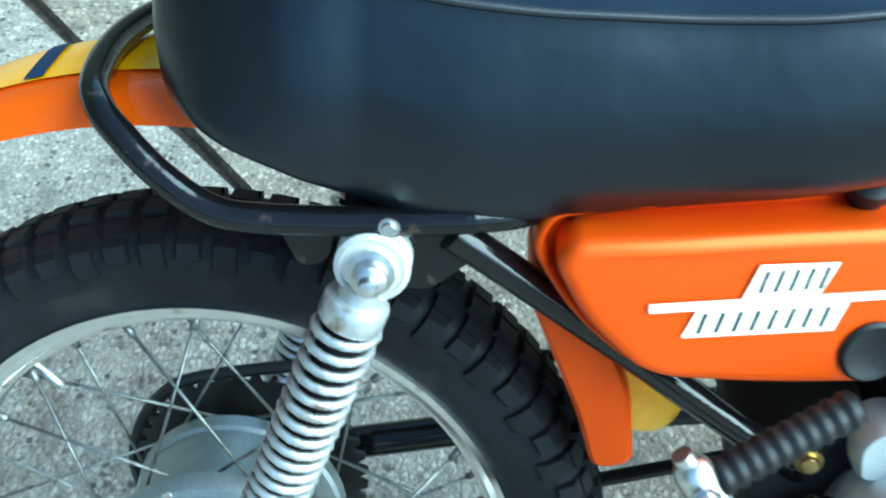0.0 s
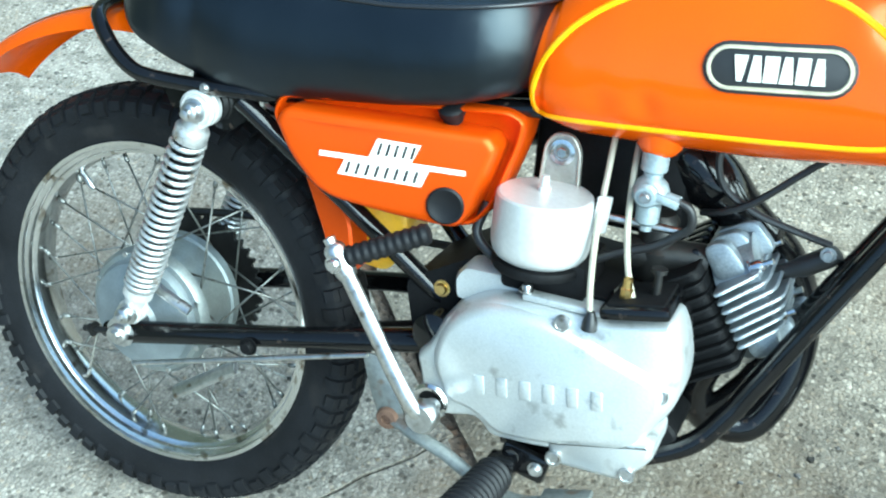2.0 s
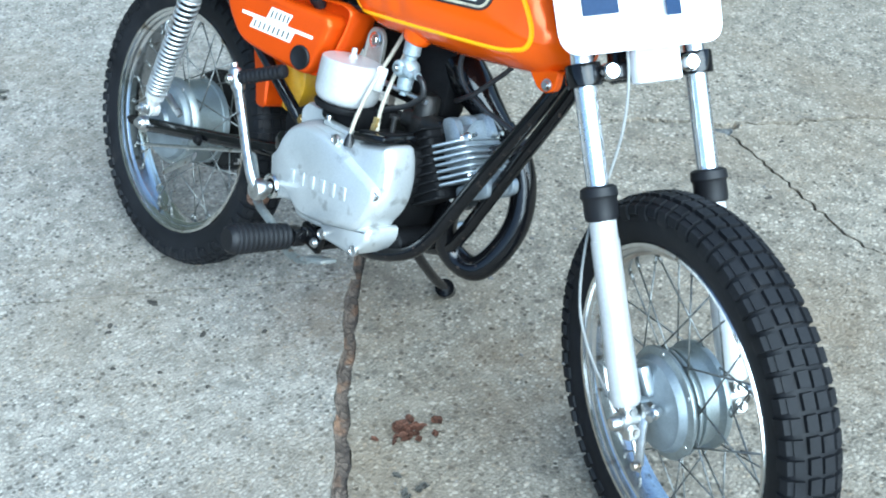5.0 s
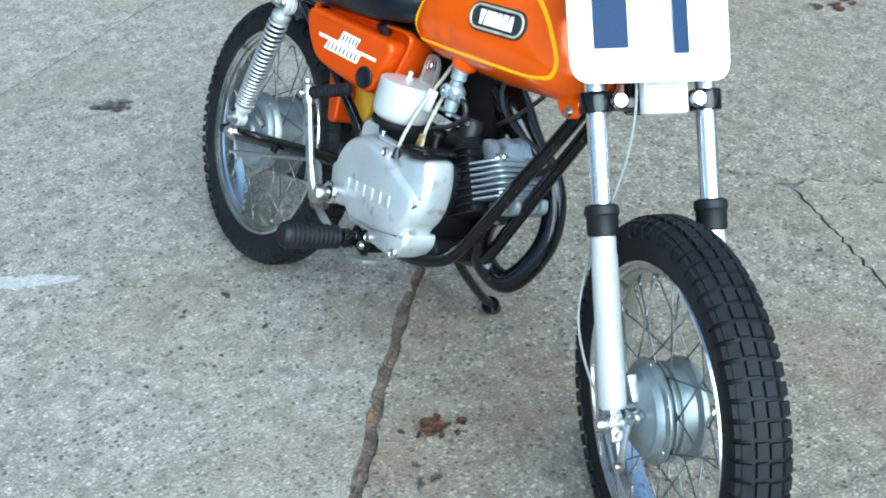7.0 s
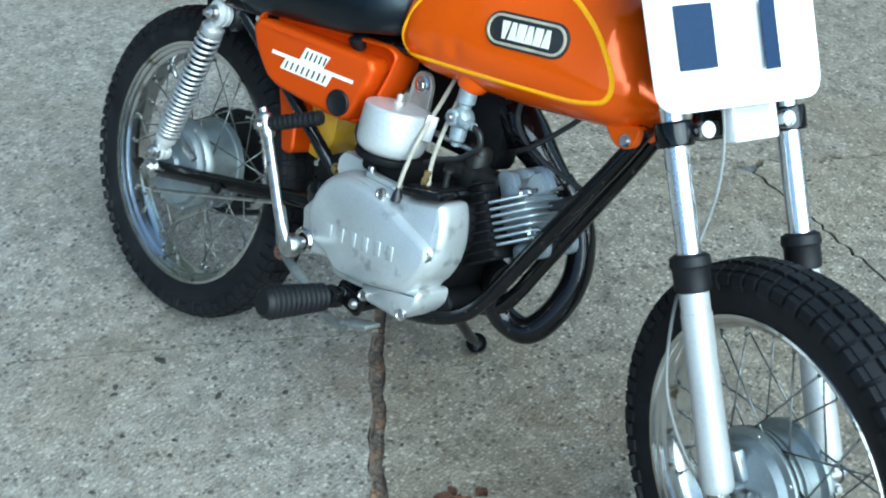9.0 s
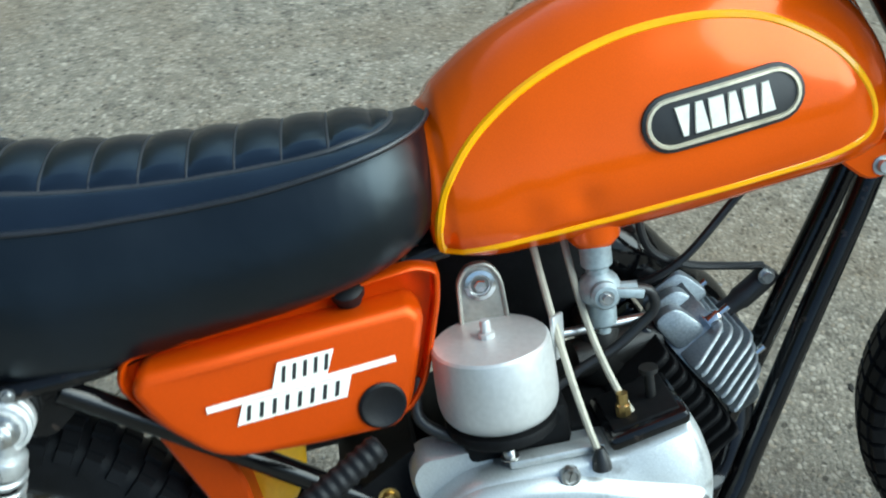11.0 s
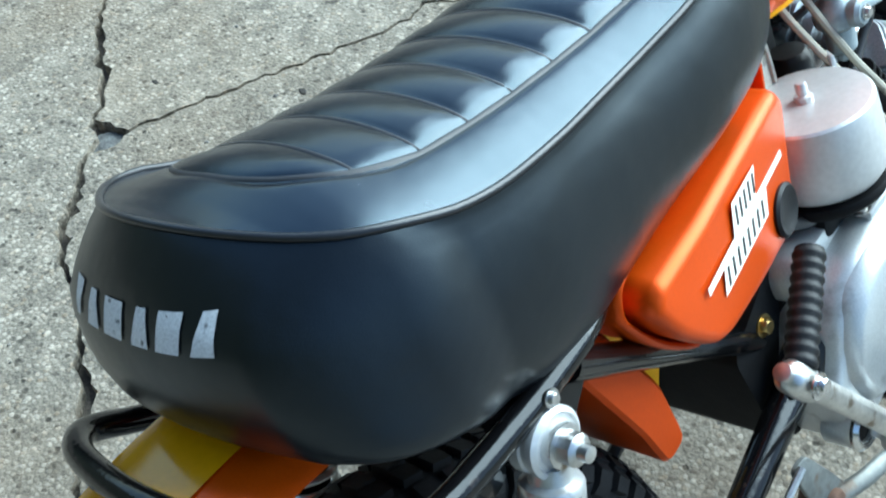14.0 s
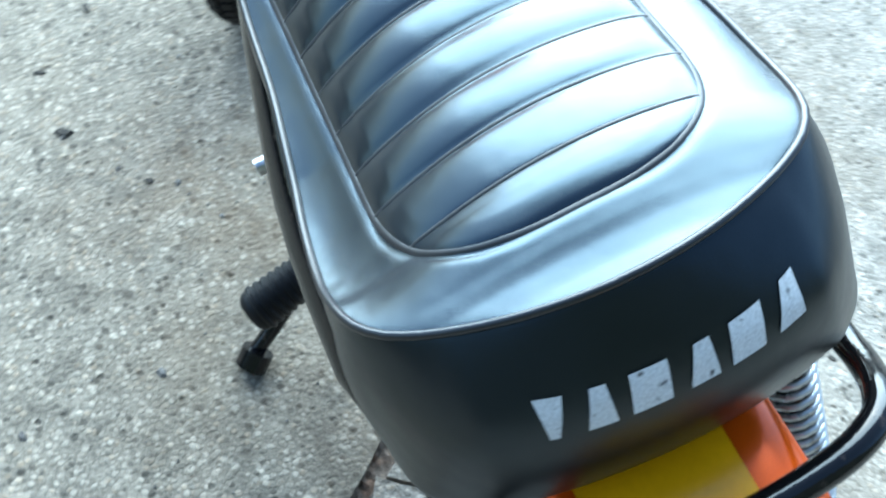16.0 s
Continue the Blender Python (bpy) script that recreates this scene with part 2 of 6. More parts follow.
WHITE = material("white_plate", (0.82, 0.82, 0.83), 0.45, vary=0.03, scale=6, grain=0.02)
BLUE = material("blue_print", (0.013, 0.03, 0.07), 0.6, vary=0.08, spec=0.15)
CREAM = material("cream_decal", (0.78, 0.75, 0.66), 0.45, vary=0.06, scale=40)
INK = material("black_ink", (0.015, 0.015, 0.016), 0.5)
TABZINC = material("yellowed_zinc_plate", (0.34, 0.325, 0.29), 0.42, metal=0.6, vary=0.15, scale=60, grain=0.1, bump=0.01)
TAPZINC = material("oxidised_zinc", (0.3, 0.35, 0.37), 0.5, metal=0.45, vary=0.2, scale=50, grain=0.12, bump=0.02)
GREYCABLE = material("grey_cable", (0.2, 0.2, 0.19), 0.45, vary=0.15, scale=60)
TUBE = material("satin_chrome_tube", (0.78, 0.8, 0.83), 0.26, metal=1.0, vary=0.05, scale=30, grain=0.05, bump=0.0, rough_vary=0.08)
CABLE = material("cream_cable", (0.36, 0.33, 0.26), 0.45, vary=0.15, scale=60)
HOSE = material("black_hose", (0.014, 0.014, 0.015), 0.4, vary=0.3)
OILY = material("oily_dark_steel", (0.02, 0.019, 0.018), 0.45, metal=0.5, vary=0.3, scale=60, bump=0.03)
DULLZINC = material("dull_zinc_plate", (0.2, 0.21, 0.2), 0.5, metal=0.5, vary=0.2, scale=40, grain=0.12, bump=0.01, wear=(0.16, 0.12, 0.09), wear_amount=0.15, wear_scale=60)
SPOKE = material("dull_spoke_wire", (0.24, 0.24, 0.225), 0.42, metal=0.9, vary=0.25, scale=60, grain=0.15, bump=0.0, wear=(0.12, 0.1, 0.08), wear_amount=0.2, wear_scale=90)
GILT = material("worn_gilt", (0.62, 0.55, 0.4), 0.35, metal=0.4, vary=0.15, scale=60, grain=0.1, bump=0.01)
SPRING = material("grey_spring_steel", (0.55, 0.56, 0.56), 0.3, metal=0.7, vary=0.12, scale=40, grain=0.08, bump=0.005, wear=(0.25, 0.2, 0.15), wear_amount=0.08, wear_scale=60)
HUB = material("weathered_cast_hub", (0.28, 0.305, 0.3), 0.42, metal=0.75, vary=0.18, scale=30, grain=0.08, grain_scale=400, bump=0.015)
RUST = material("rusty_steel", (0.16, 0.09, 0.06), 0.75, metal=0.3, vary=0.4, scale=60, bump=0.06)
LEAF = material("dry_leaf", (0.14, 0.06, 0.035), 0.8, vary=0.45, scale=60, grain=0.3)
GREYLEAF = material("grey_leaf", (0.13, 0.12, 0.1), 0.85, vary=0.4, scale=60, grain=0.3)
CHALK = material("pale_paint_smear", (0.335, 0.325, 0.315), 0.9, vary=0.15, scale=50, grain=0.25, wear=(0.27, 0.26, 0.24), wear_amount=0.5, wear_scale=90)
SOIL = material("dark_bark_crumbs", (0.032, 0.027, 0.021), 0.9, vary=0.5, scale=200, grain=0.3)
STONE = material("small_stones", (0.12, 0.11, 0.1), 0.85, vary=0.5, scale=300, grain=0.3)


# ---- mesh helpers ----
def part(name, bm, mat, parent=None, label="", smooth=40):
    """Links a bmesh as one mesh object under a thing or a part."""
    me = bpy.data.meshes.new(name)
    bmesh.ops.recalc_face_normals(bm, faces=bm.faces)
    bm.to_mesh(me)
    bm.free()
    for mm in (mat if isinstance(mat, (list, tuple)) else [mat]):
        me.materials.append(mm)
    if smooth:
        me.shade_smooth()
        if smooth < 180:
            me.set_sharp_from_angle(angle=radians(smooth))
    ob = new(name, me)
    if parent:
        ob.parent = parent
    if label:
        tagged(ob, label)
    return ob


def join(*bms):
    out = bmesh.new()
    for b in bms:
        me = bpy.data.meshes.new("tmp")
        b.to_mesh(me)
        b.free()
        out.from_mesh(me)
        bpy.data.meshes.remove(me)
    return out


def curve(pts, steps=8, closed=False):
    """Catmull-Rom through the points."""
    P = [Vector(p) for p in pts]
    n = len(P)
    out = []
    for i in range(n if closed else n - 1):
        p0 = P[(i - 1) % n] if closed or i > 0 else P[0] * 2 - P[1]
        p1, p2 = P[i], P[(i + 1) % n]
        p3 = P[(i + 2) % n] if closed or i + 2 < n else P[-1] * 2 - P[-2]
        for k in range(steps):
            t = k / steps
            out.append(0.5 * ((2 * p1) + (p2 - p0) * t + (2 * p0 - 5 * p1 + 4 * p2 - p3) * t * t + (3 * p1 - p0 - 3 * p2 + p3) * t ** 3))
    if not closed:
        out.append(P[-1])
    return out


def tube(pts, r, segs=10, closed=False, squash=1.0):
    """A round bar along points; r is a radius or one radius per point."""
    P = [Vector(p) for p in pts]
    n = len(P)
    bm = bmesh.new()
    rings, up = [], None
    for i, p in enumerate(P):
        if closed:
            d = P[(i + 1) % n] - P[i - 1]
        else:
            d = P[min(i + 1, n - 1)] - P[max(i - 1, 0)]
        d.normalize()
        if up is None:
            up = d.orthogonal().normalized()
        up = (up - d * up.dot(d)).normalized()
        side = d.cross(up)
        rad = r[i] if isinstance(r, (list, tuple)) else r
        rings.append([bm.verts.new(p + rad * (math.cos(2 * math.pi * k / segs) * up + squash * math.sin(2 * math.pi * k / segs) * side)) for k in range(segs)])
    for i in range(n if closed else n - 1):
        a_, b_ = rings[i], rings[(i + 1) % n]
        for k in range(segs):
            bm.faces.new((a_[k], a_[(k + 1) % segs], b_[(k + 1) % segs], b_[k]))
    if not closed:
        bm.faces.new(rings[0][::-1])
        bm.faces.new(rings[-1])
    return bm


def lathe(profile, origin, axis, segs=32, closed=False):
    """Turns (radius, height) pairs round an axis; closed joins the last pair to the first."""
    o, ax = Vector(origin), Vector(axis).normalized()
    u = ax.orthogonal().normalized()
    v = ax.cross(u)
    bm = bmesh.new()
    rings = []
    for r, h in profile:
        if r < 1e-6:
            rings.append([bm.verts.new(o + ax * h)])
        else:
            rings.append([bm.verts.new(o + ax * h + r * (math.cos(2 * math.pi * k / segs) * u + math.sin(2 * math.pi * k / segs) * v)) for k in range(segs)])
    pairs = list(zip(rings, rings[1:] + (rings[:1] if closed else [])))
    for a_, b_ in pairs if closed else pairs[:len(rings) - 1]:
        for k in range(segs):
            k2 = (k + 1) % segs
            if len(a_) == 1 and len(b_) == 1:
                continue
            if len(a_) == 1:
                bm.faces.new((a_[0], b_[k2], b_[k]))
            elif len(b_) == 1:
                bm.faces.new((a_[k], a_[k2], b_[0]))
            else:
                bm.faces.new((a_[k], a_[k2], b_[k2], b_[k]))
    return bm


def box(size, m=None, bevel=0.0, segs=2):
    bm = bmesh.new()
    bmesh.ops.create_cube(bm, size=1.0)
    for v in bm.verts:
        v.co = Vector((v.co.x * size[0], v.co.y * size[1], v.co.z * size[2]))
    if bevel:
        bmesh.ops.bevel(bm, geom=bm.edges[:], offset=bevel, segments=segs, affect="EDGES", profile=0.5)
    if m is not None:
        bm.transform(m)
    return bm


def rounded(poly, r, steps=5):
    """A polygon's corners rounded to radius r (a number or one per corner)."""
    n = len(poly)
    out = []
    for i in range(n):
        p, a_, b_ = (Vector((*poly[j % n], 0)) for j in (i, i - 1, i + 1))
        rad = r[i] if isinstance(r, (list, tuple)) else r
        da, db = (a_ - p), (b_ - p)
        la, lb = da.length, db.length
        k = min(rad, la * 0.45, lb * 0.45)
        s0, s1 = p + da / la * k, p + db / lb * k
        for q in range(steps + 1):
            t = q / steps
            v = (1 - t) ** 2 * s0 + 2 * t * (1 - t) * p + t * t * s1
            out.append((v.x, v.y))
    return out


def offset_poly(poly, d):
    """The closed outline moved inward by d (outline given counter-clockwise or clockwise)."""
    n = len(poly)
    area = sum(poly[i][0] * poly[(i + 1) % n][1] - poly[(i + 1) % n][0] * poly[i][1] for i in range(n))
    sgn = 1 if area > 0 else -1
    out = []
    for i in range(n):
        a_, b_ = Vector(poly[i - 1]), Vector(poly[(i + 1) % n])
        t = b_ - a_
        if t.length < 1e-9:
            out.append(poly[i])
            continue
        t.normalize()
        nrm = Vector((-t.y, t.x)) * sgn
        out.append((poly[i][0] + nrm.x * d, poly[i][1] + nrm.y * d))
    return out


def stack(poly, layers, place):
    """Lofts inset copies of an outline: layers are (inset, depth); place(u, v, depth) gives the point. Ends are capped."""
    bm = bmesh.new()
    rings = [[bm.verts.new(place(u, v, dep)) for u, v in offset_poly(poly, ins)] for ins, dep in layers]
    n = len(poly)
    for a_, b_ in zip(rings, rings[1:]):
        for k in range(n):
            bm.faces.new((a_[k], a_[(k + 1) % n], b_[(k + 1) % n], b_[k]))
    bm.faces.new(rings[0][::-1])
    bm.faces.new(rings[-1])
    return bm


def side(u, v, dep):
    """Side-view coordinates (x, z), depth towards the right-hand side."""
    return Vector((u, -dep, v))


def along(p, q, r, segs=10):
    return tube([p, q], r, segs)


def hexbolt(p, axis, r=0.006, h=0.006, washer=True):
    prof = ([(0, 0), (r * 1.5, 0), (r * 1.5, 0.0012)] if washer else [(0, 0)]) + [(r, 0.0012), (r, h * 0.8), (r * 0.85, h), (0, h)]
    return lathe(prof, p, axis, 6 if not washer else 12)


def lerp(table, x):
    """Straight-line interpolation in a table of pairs."""
    if x <= table[0][0]:
        return table[0][1]
    for (a_, va), (b_, vb) in zip(table, table[1:]):
        if x <= b_:
            return va + (vb - va) * (x - a_) / (b_ - a_)
    return table[-1][1]


def smooth_lerp(table, x):
    """The same with smoothed corners."""
    h = 0.012
    return (lerp(table, x - h) + 2 * lerp(table, x) + lerp(table, x + h)) / 4


GROUND_Z = 0.0018


# ---- ground: weathered concrete slabs with open joints and cracks ----
TILT = Matrix.Translation((0, 0, GROUND_Z)) @ pose(0, 0, 0, -5.711, 0.7, 0)  # the driveway falls away to one side
ground = part("ground", box((120, 120, 0.4), pose(0, 0, -0.222)), DIRT, None, smooth=0)
ground.matrix_world = TILT
tagged(ground, "weathered grey exposed-aggregate concrete driveway with cracks", "ground", kind="structure")
rnd = random.Random(4)


def backdrop():
    """A plain dark ring added out of view to darken reflections, taller and closer on one side."""
    bm = bmesh.new()
    n, prev, first = 96, None, None
    hr = random.Random(12)
    for k in range(n):
        a_ = 2 * math.pi * k / n
        near = max(0.0, -math.cos(a_ + 0.2))
        near = near * near * (3 - 2 * near)
        far = 17 - 12.4 * near
        h = 1.6 + 5.0 * near + (2.4 * max(0.0, math.sin(a_ - 0.1)) ** 3 + 0.4 * math.sin(3 * a_ + 1) + hr.uniform(-0.3, 0.3)) * (1 - near)
        col_ = [bm.verts.new((r * math.cos(a_), r * math.sin(a_), z)) for r, z in ((far, -0.02), (far, h * 0.5), (far + 0.1, h), (far + 0.5, h), (far + 0.5, -0.02))]
        if prev:
            for q in range(4):
                bm.faces.new((prev[q], prev[q + 1], col_[q + 1], col_[q]))
        first = first or col_
        prev = col_
    for q in range(4):
        bm.faces.new((prev[q], prev[q + 1], first[q + 1], first[q]))
    bm.transform(TILT)
    ob = part("backdrop", bm, material("dark_surround", (0.026, 0.03, 0.02), 0.95, vary=0.4, scale=0.8, grain=0.4, grain_scale=9, bump=0.0), None, smooth=60)
    tagged(ob, "unseen dark surround added to darken reflections, tall and close on one side", "backdrop", kind="structure")


backdrop()


def jag(pts, step, amp):
    """A line broken into short, uneven steps."""
    out = []
    P = [Vector(p) for p in pts]
    for a_, b_ in zip(P, P[1:]):
        n = max(1, int((b_ - a_).length / step))
        nr = Vector((-(b_ - a_).y, (b_ - a_).x)).normalized()
        for k in range(n):
            out.append(a_.lerp(b_, k / n) + nr * rnd.uniform(-amp, amp))
    out.append(P[-1])
    return out


def shifted(line, gap, wobble=0.3, swell=0.0):
    """The line moved sideways by half a gap, unevenly; swell widens and narrows it along its length."""
    out = []
    for i, p in enumerate(line):
        t = line[min(i + 7, len(line) - 1)] - line[max(i - 7, 0)]
        nr = Vector((-t.y, t.x)).normalized()
        out.append(p + nr * gap * rnd.uniform(1 - wobble, 1 + wobble) * (1 + swell * math.sin(9.0 * p.x + 17.0 * p.y)))
    return out


# slabs stop out of view at y 2.7: bare dirt beyond darkens the seat's reflections
NODE, TEE, CHIP = (-0.037, 0.576), (0.308, 0.2015), (0.458, 1.118)
JOINT_A = jag([(7.0, -6.1), (1.62, -0.98)], 0.2, 0.003) + jag([(1.62, -0.98), (0.726, -0.177), (0.564, -0.037), (0.397, 0.112), TEE], 0.03, 0.003)
JOINT_B = jag([TEE, (0.074, 0.43), NODE], 0.03, 0.003)
JOINT_C = jag([NODE, (-1.5, 1.98), (-2.25, 2.7)], 0.25, 0.004)
FORK = (-0.597, -0.984)
SEAM_1 = jag([TEE, (0.24, 0.119), (0.19, 0.05), (0.138, -0.005), (0.106, -0.045), (0.045, -0.121), (-0.051, -0.25), (-0.196, -0.45), (-0.522, -0.907), FORK], 0.025, 0.004)
SEAM_2 = jag([FORK, (-6.4, -7)], 0.1, 0.004)
SEAM = SEAM_1 + SEAM_2[1:]
FAR = jag([FORK, (-1.129, -0.177), (-1.285, 0.064), (-1.526, 0.425), (-2.95, 2.7)], 0.03, 0.004)
CRACK_L = jag([NODE, (0.048, 0.666), (0.113, 0.729), (0.157, 0.775), (0.191, 0.839), (0.247, 0.892), (0.265, 0.957), (0.311, 1.017), (0.378, 1.066), (0.424, 1.106), CHIP], 0.012, 0.0045)
CRACK_M = jag([CHIP, (0.468, 1.145), (0.515, 1.176), (0.58, 1.259), (0.612, 1.298), (0.655, 1.352), (0.703, 1.391), (0.766, 1.488), (0.865, 1.58), (1.15, 1.95), (1.8, 2.7)], 0.014, 0.005)
CRACK_R = jag([CHIP, (0.49, 1.09), (0.56, 1.066), (0.646, 1.029), (0.742, 0.987), (0.837, 0.945), (0.911, 0.922), (0.955, 0.928), (0.984, 0.892), (1.067, 0.851), (1.3, 0.72), (2.3, 0.2), (7, -2)], 0.014, 0.005)


def slab(name_line, label, mat=CONCRETE):
    """One piece of concrete from its outline, with worn, rounded arrises."""
    poly = [(p[0], p[1]) for p in name_line]
    bm = bmesh.new()
    top = [bm.verts.new((x, y, 0)) for x, y in poly]
    mid = [bm.verts.new((x, y, -0.03)) for x, y in poly]
    n = len(poly)
    for k in range(n):
        bm.faces.new((top[k], top[(k + 1) % n], mid[(k + 1) % n], mid[k]))
    for tri_ in tessellate_polygon([[Vector((x, y, 0)) for x, y in poly]]):
        bm.faces.new([top[k] for k in tri_])
    return part("slab", bm, mat, ground, label, smooth=0)


def rev(line):
    return line[::-1]


G_J, G_L, G_R, G_S = 0.0112, 0.0056, 0.0033, 0.0026
slab(shifted(JOINT_A, G_J) + shifted(SEAM, G_S)[1:] + [(-6.4, -8), (7, -8)], "")
slab(shifted(rev(SEAM_1), G_S) + shifted(JOINT_B + JOINT_C[1:], G_J)[1:] + shifted(rev(FAR), 0.0036)[:-1], "")
slab(shifted(FAR, 0.0036) + [(-8, 2.7), (-8, -8), (-6.6, -7.5)] + shifted(rev(SEAM_2), G_S)[:-1], "")
slab(shifted(rev(JOINT_C), G_J)[:-1] + shifted(CRACK_L + CRACK_M[1:], G_L, 0.45, 0.5), "browner, darker concrete slab", BROWNCONCRETE)
# two slabs whose corners are broken away at the crack junction
back_r = shifted(rev(CRACK_R), G_R)
while (back_r[-1] - Vector(CHIP)).length < 0.034:
    back_r.pop()
back_l = shifted(rev(CRACK_L), G_L, 0.45, 0.5)
while (back_l[0] - Vector(CHIP)).length < 0.03:
    back_l.pop(0)
slab(back_l + shifted(rev(JOINT_A + JOINT_B[1:]), G_J) + [(8, -6), (7.5, -2)] + back_r + [(0.481, 1.09), (0.468, 1.084), (0.454, 1.085), (0.441, 1.093)], "browner, darker concrete slab", BROWNCONCRETE)
fore_r = shifted(CRACK_R, G_R)
while (fore_r[0] - Vector(CHIP)).length < 0.034:
    fore_r.pop(0)
back_m = shifted(rev(CRACK_M), G_L, 0.45, 0.5)
while (back_m[-1] - Vector(CHIP)).length < 0.034:
    back_m.pop()
slab(fore_r + [(8, -2), (8, 2.7)] + back_m + [(0.482, 1.141), (0.489, 1.13), (0.485, 1.115), (0.49, 1.105)], "browner, darker concrete slab", BROWNCONCRETE)
part("loose_fines", lathe([(0.036, -0.022), (0.026, -0.014), (0.012, -0.011), (0, -0.010)], (0.463, 1.112, 0), (0, 0, 1), 12), material("grey_fines", (0.1, 0.1, 0.095), 0.95, vary=0.4, scale=90, grain=0.4, grain_scale=500, bump=0.1), ground, "dark grey fines in the chipped corner", smooth=0)


def filler(line, half, seed):
    """A crumbling strip of old filler sunk in the joint."""
    r = random.Random(seed)
    bm = bmesh.new()
    pts = []
    for a_, b_ in zip(line, line[1:]):
        n = max(1, int((b_ - a_).length / 0.006)) if abs(a_.x) < 1.7 else 1
        pts += [a_.lerp(b_, k / n) for k in range(n)]
    prev = None
    for i, p in enumerate(pts):
        d = (pts[min(i + 3, len(pts) - 1)] - pts[max(i - 3, 0)]).normalized()
        nr = Vector((-d.y, d.x))
        row = []
        for k in (-1, -0.55, -0.1, 0.35, 0.7, 1):
            q = p + nr * half * (k + r.uniform(-0.12, 0.12))
            row.append(bm.verts.new((q.x, q.y, (-0.0035 if abs(k) > 0.9 else -0.0075) + r.uniform(-0.003, 0.0025))))
        if prev:
            for k in range(5):
                bm.faces.new((prev[k], prev[k + 1], row[k + 1], row[k]))
        prev = row
    return part("joint_filler", bm, STRIP, ground, "weathered brown filler strip in the concrete joint", smooth=0)


filler(JOINT_A + JOINT_B[1:], 0.0118, 8)

# ---- the motorcycle, leaning on its stand ----
LEAN = Matrix.Translation((0, 0.0044, 0.0088)) @ pose(0, 0, 0, -26.69, 0, 0)
bike = tagged(new("motorcycle"), "small orange 1970s trail motorcycle leaning on its side stand on concrete", "motorcycle")
bike.matrix_world = LEAN
REAR = Vector((0, 0, 0.26))
N_, U_ = Vector((0.3489, 0.9122, 0.2257)), Vector((-0.4376, -0.0546, 0.8975))
W_ = N_.cross(U_)
STEER = Matrix(((W_.x, N_.x, U_.x, 1.0838), (W_.y, N_.y, U_.y, 0.021), (W_.z, N_.z, U_.z, 0.266), (0, 0, 0, 1)))


def steered(bm):
    bm.transform(STEER)
    return bm


WIDE = 0.875


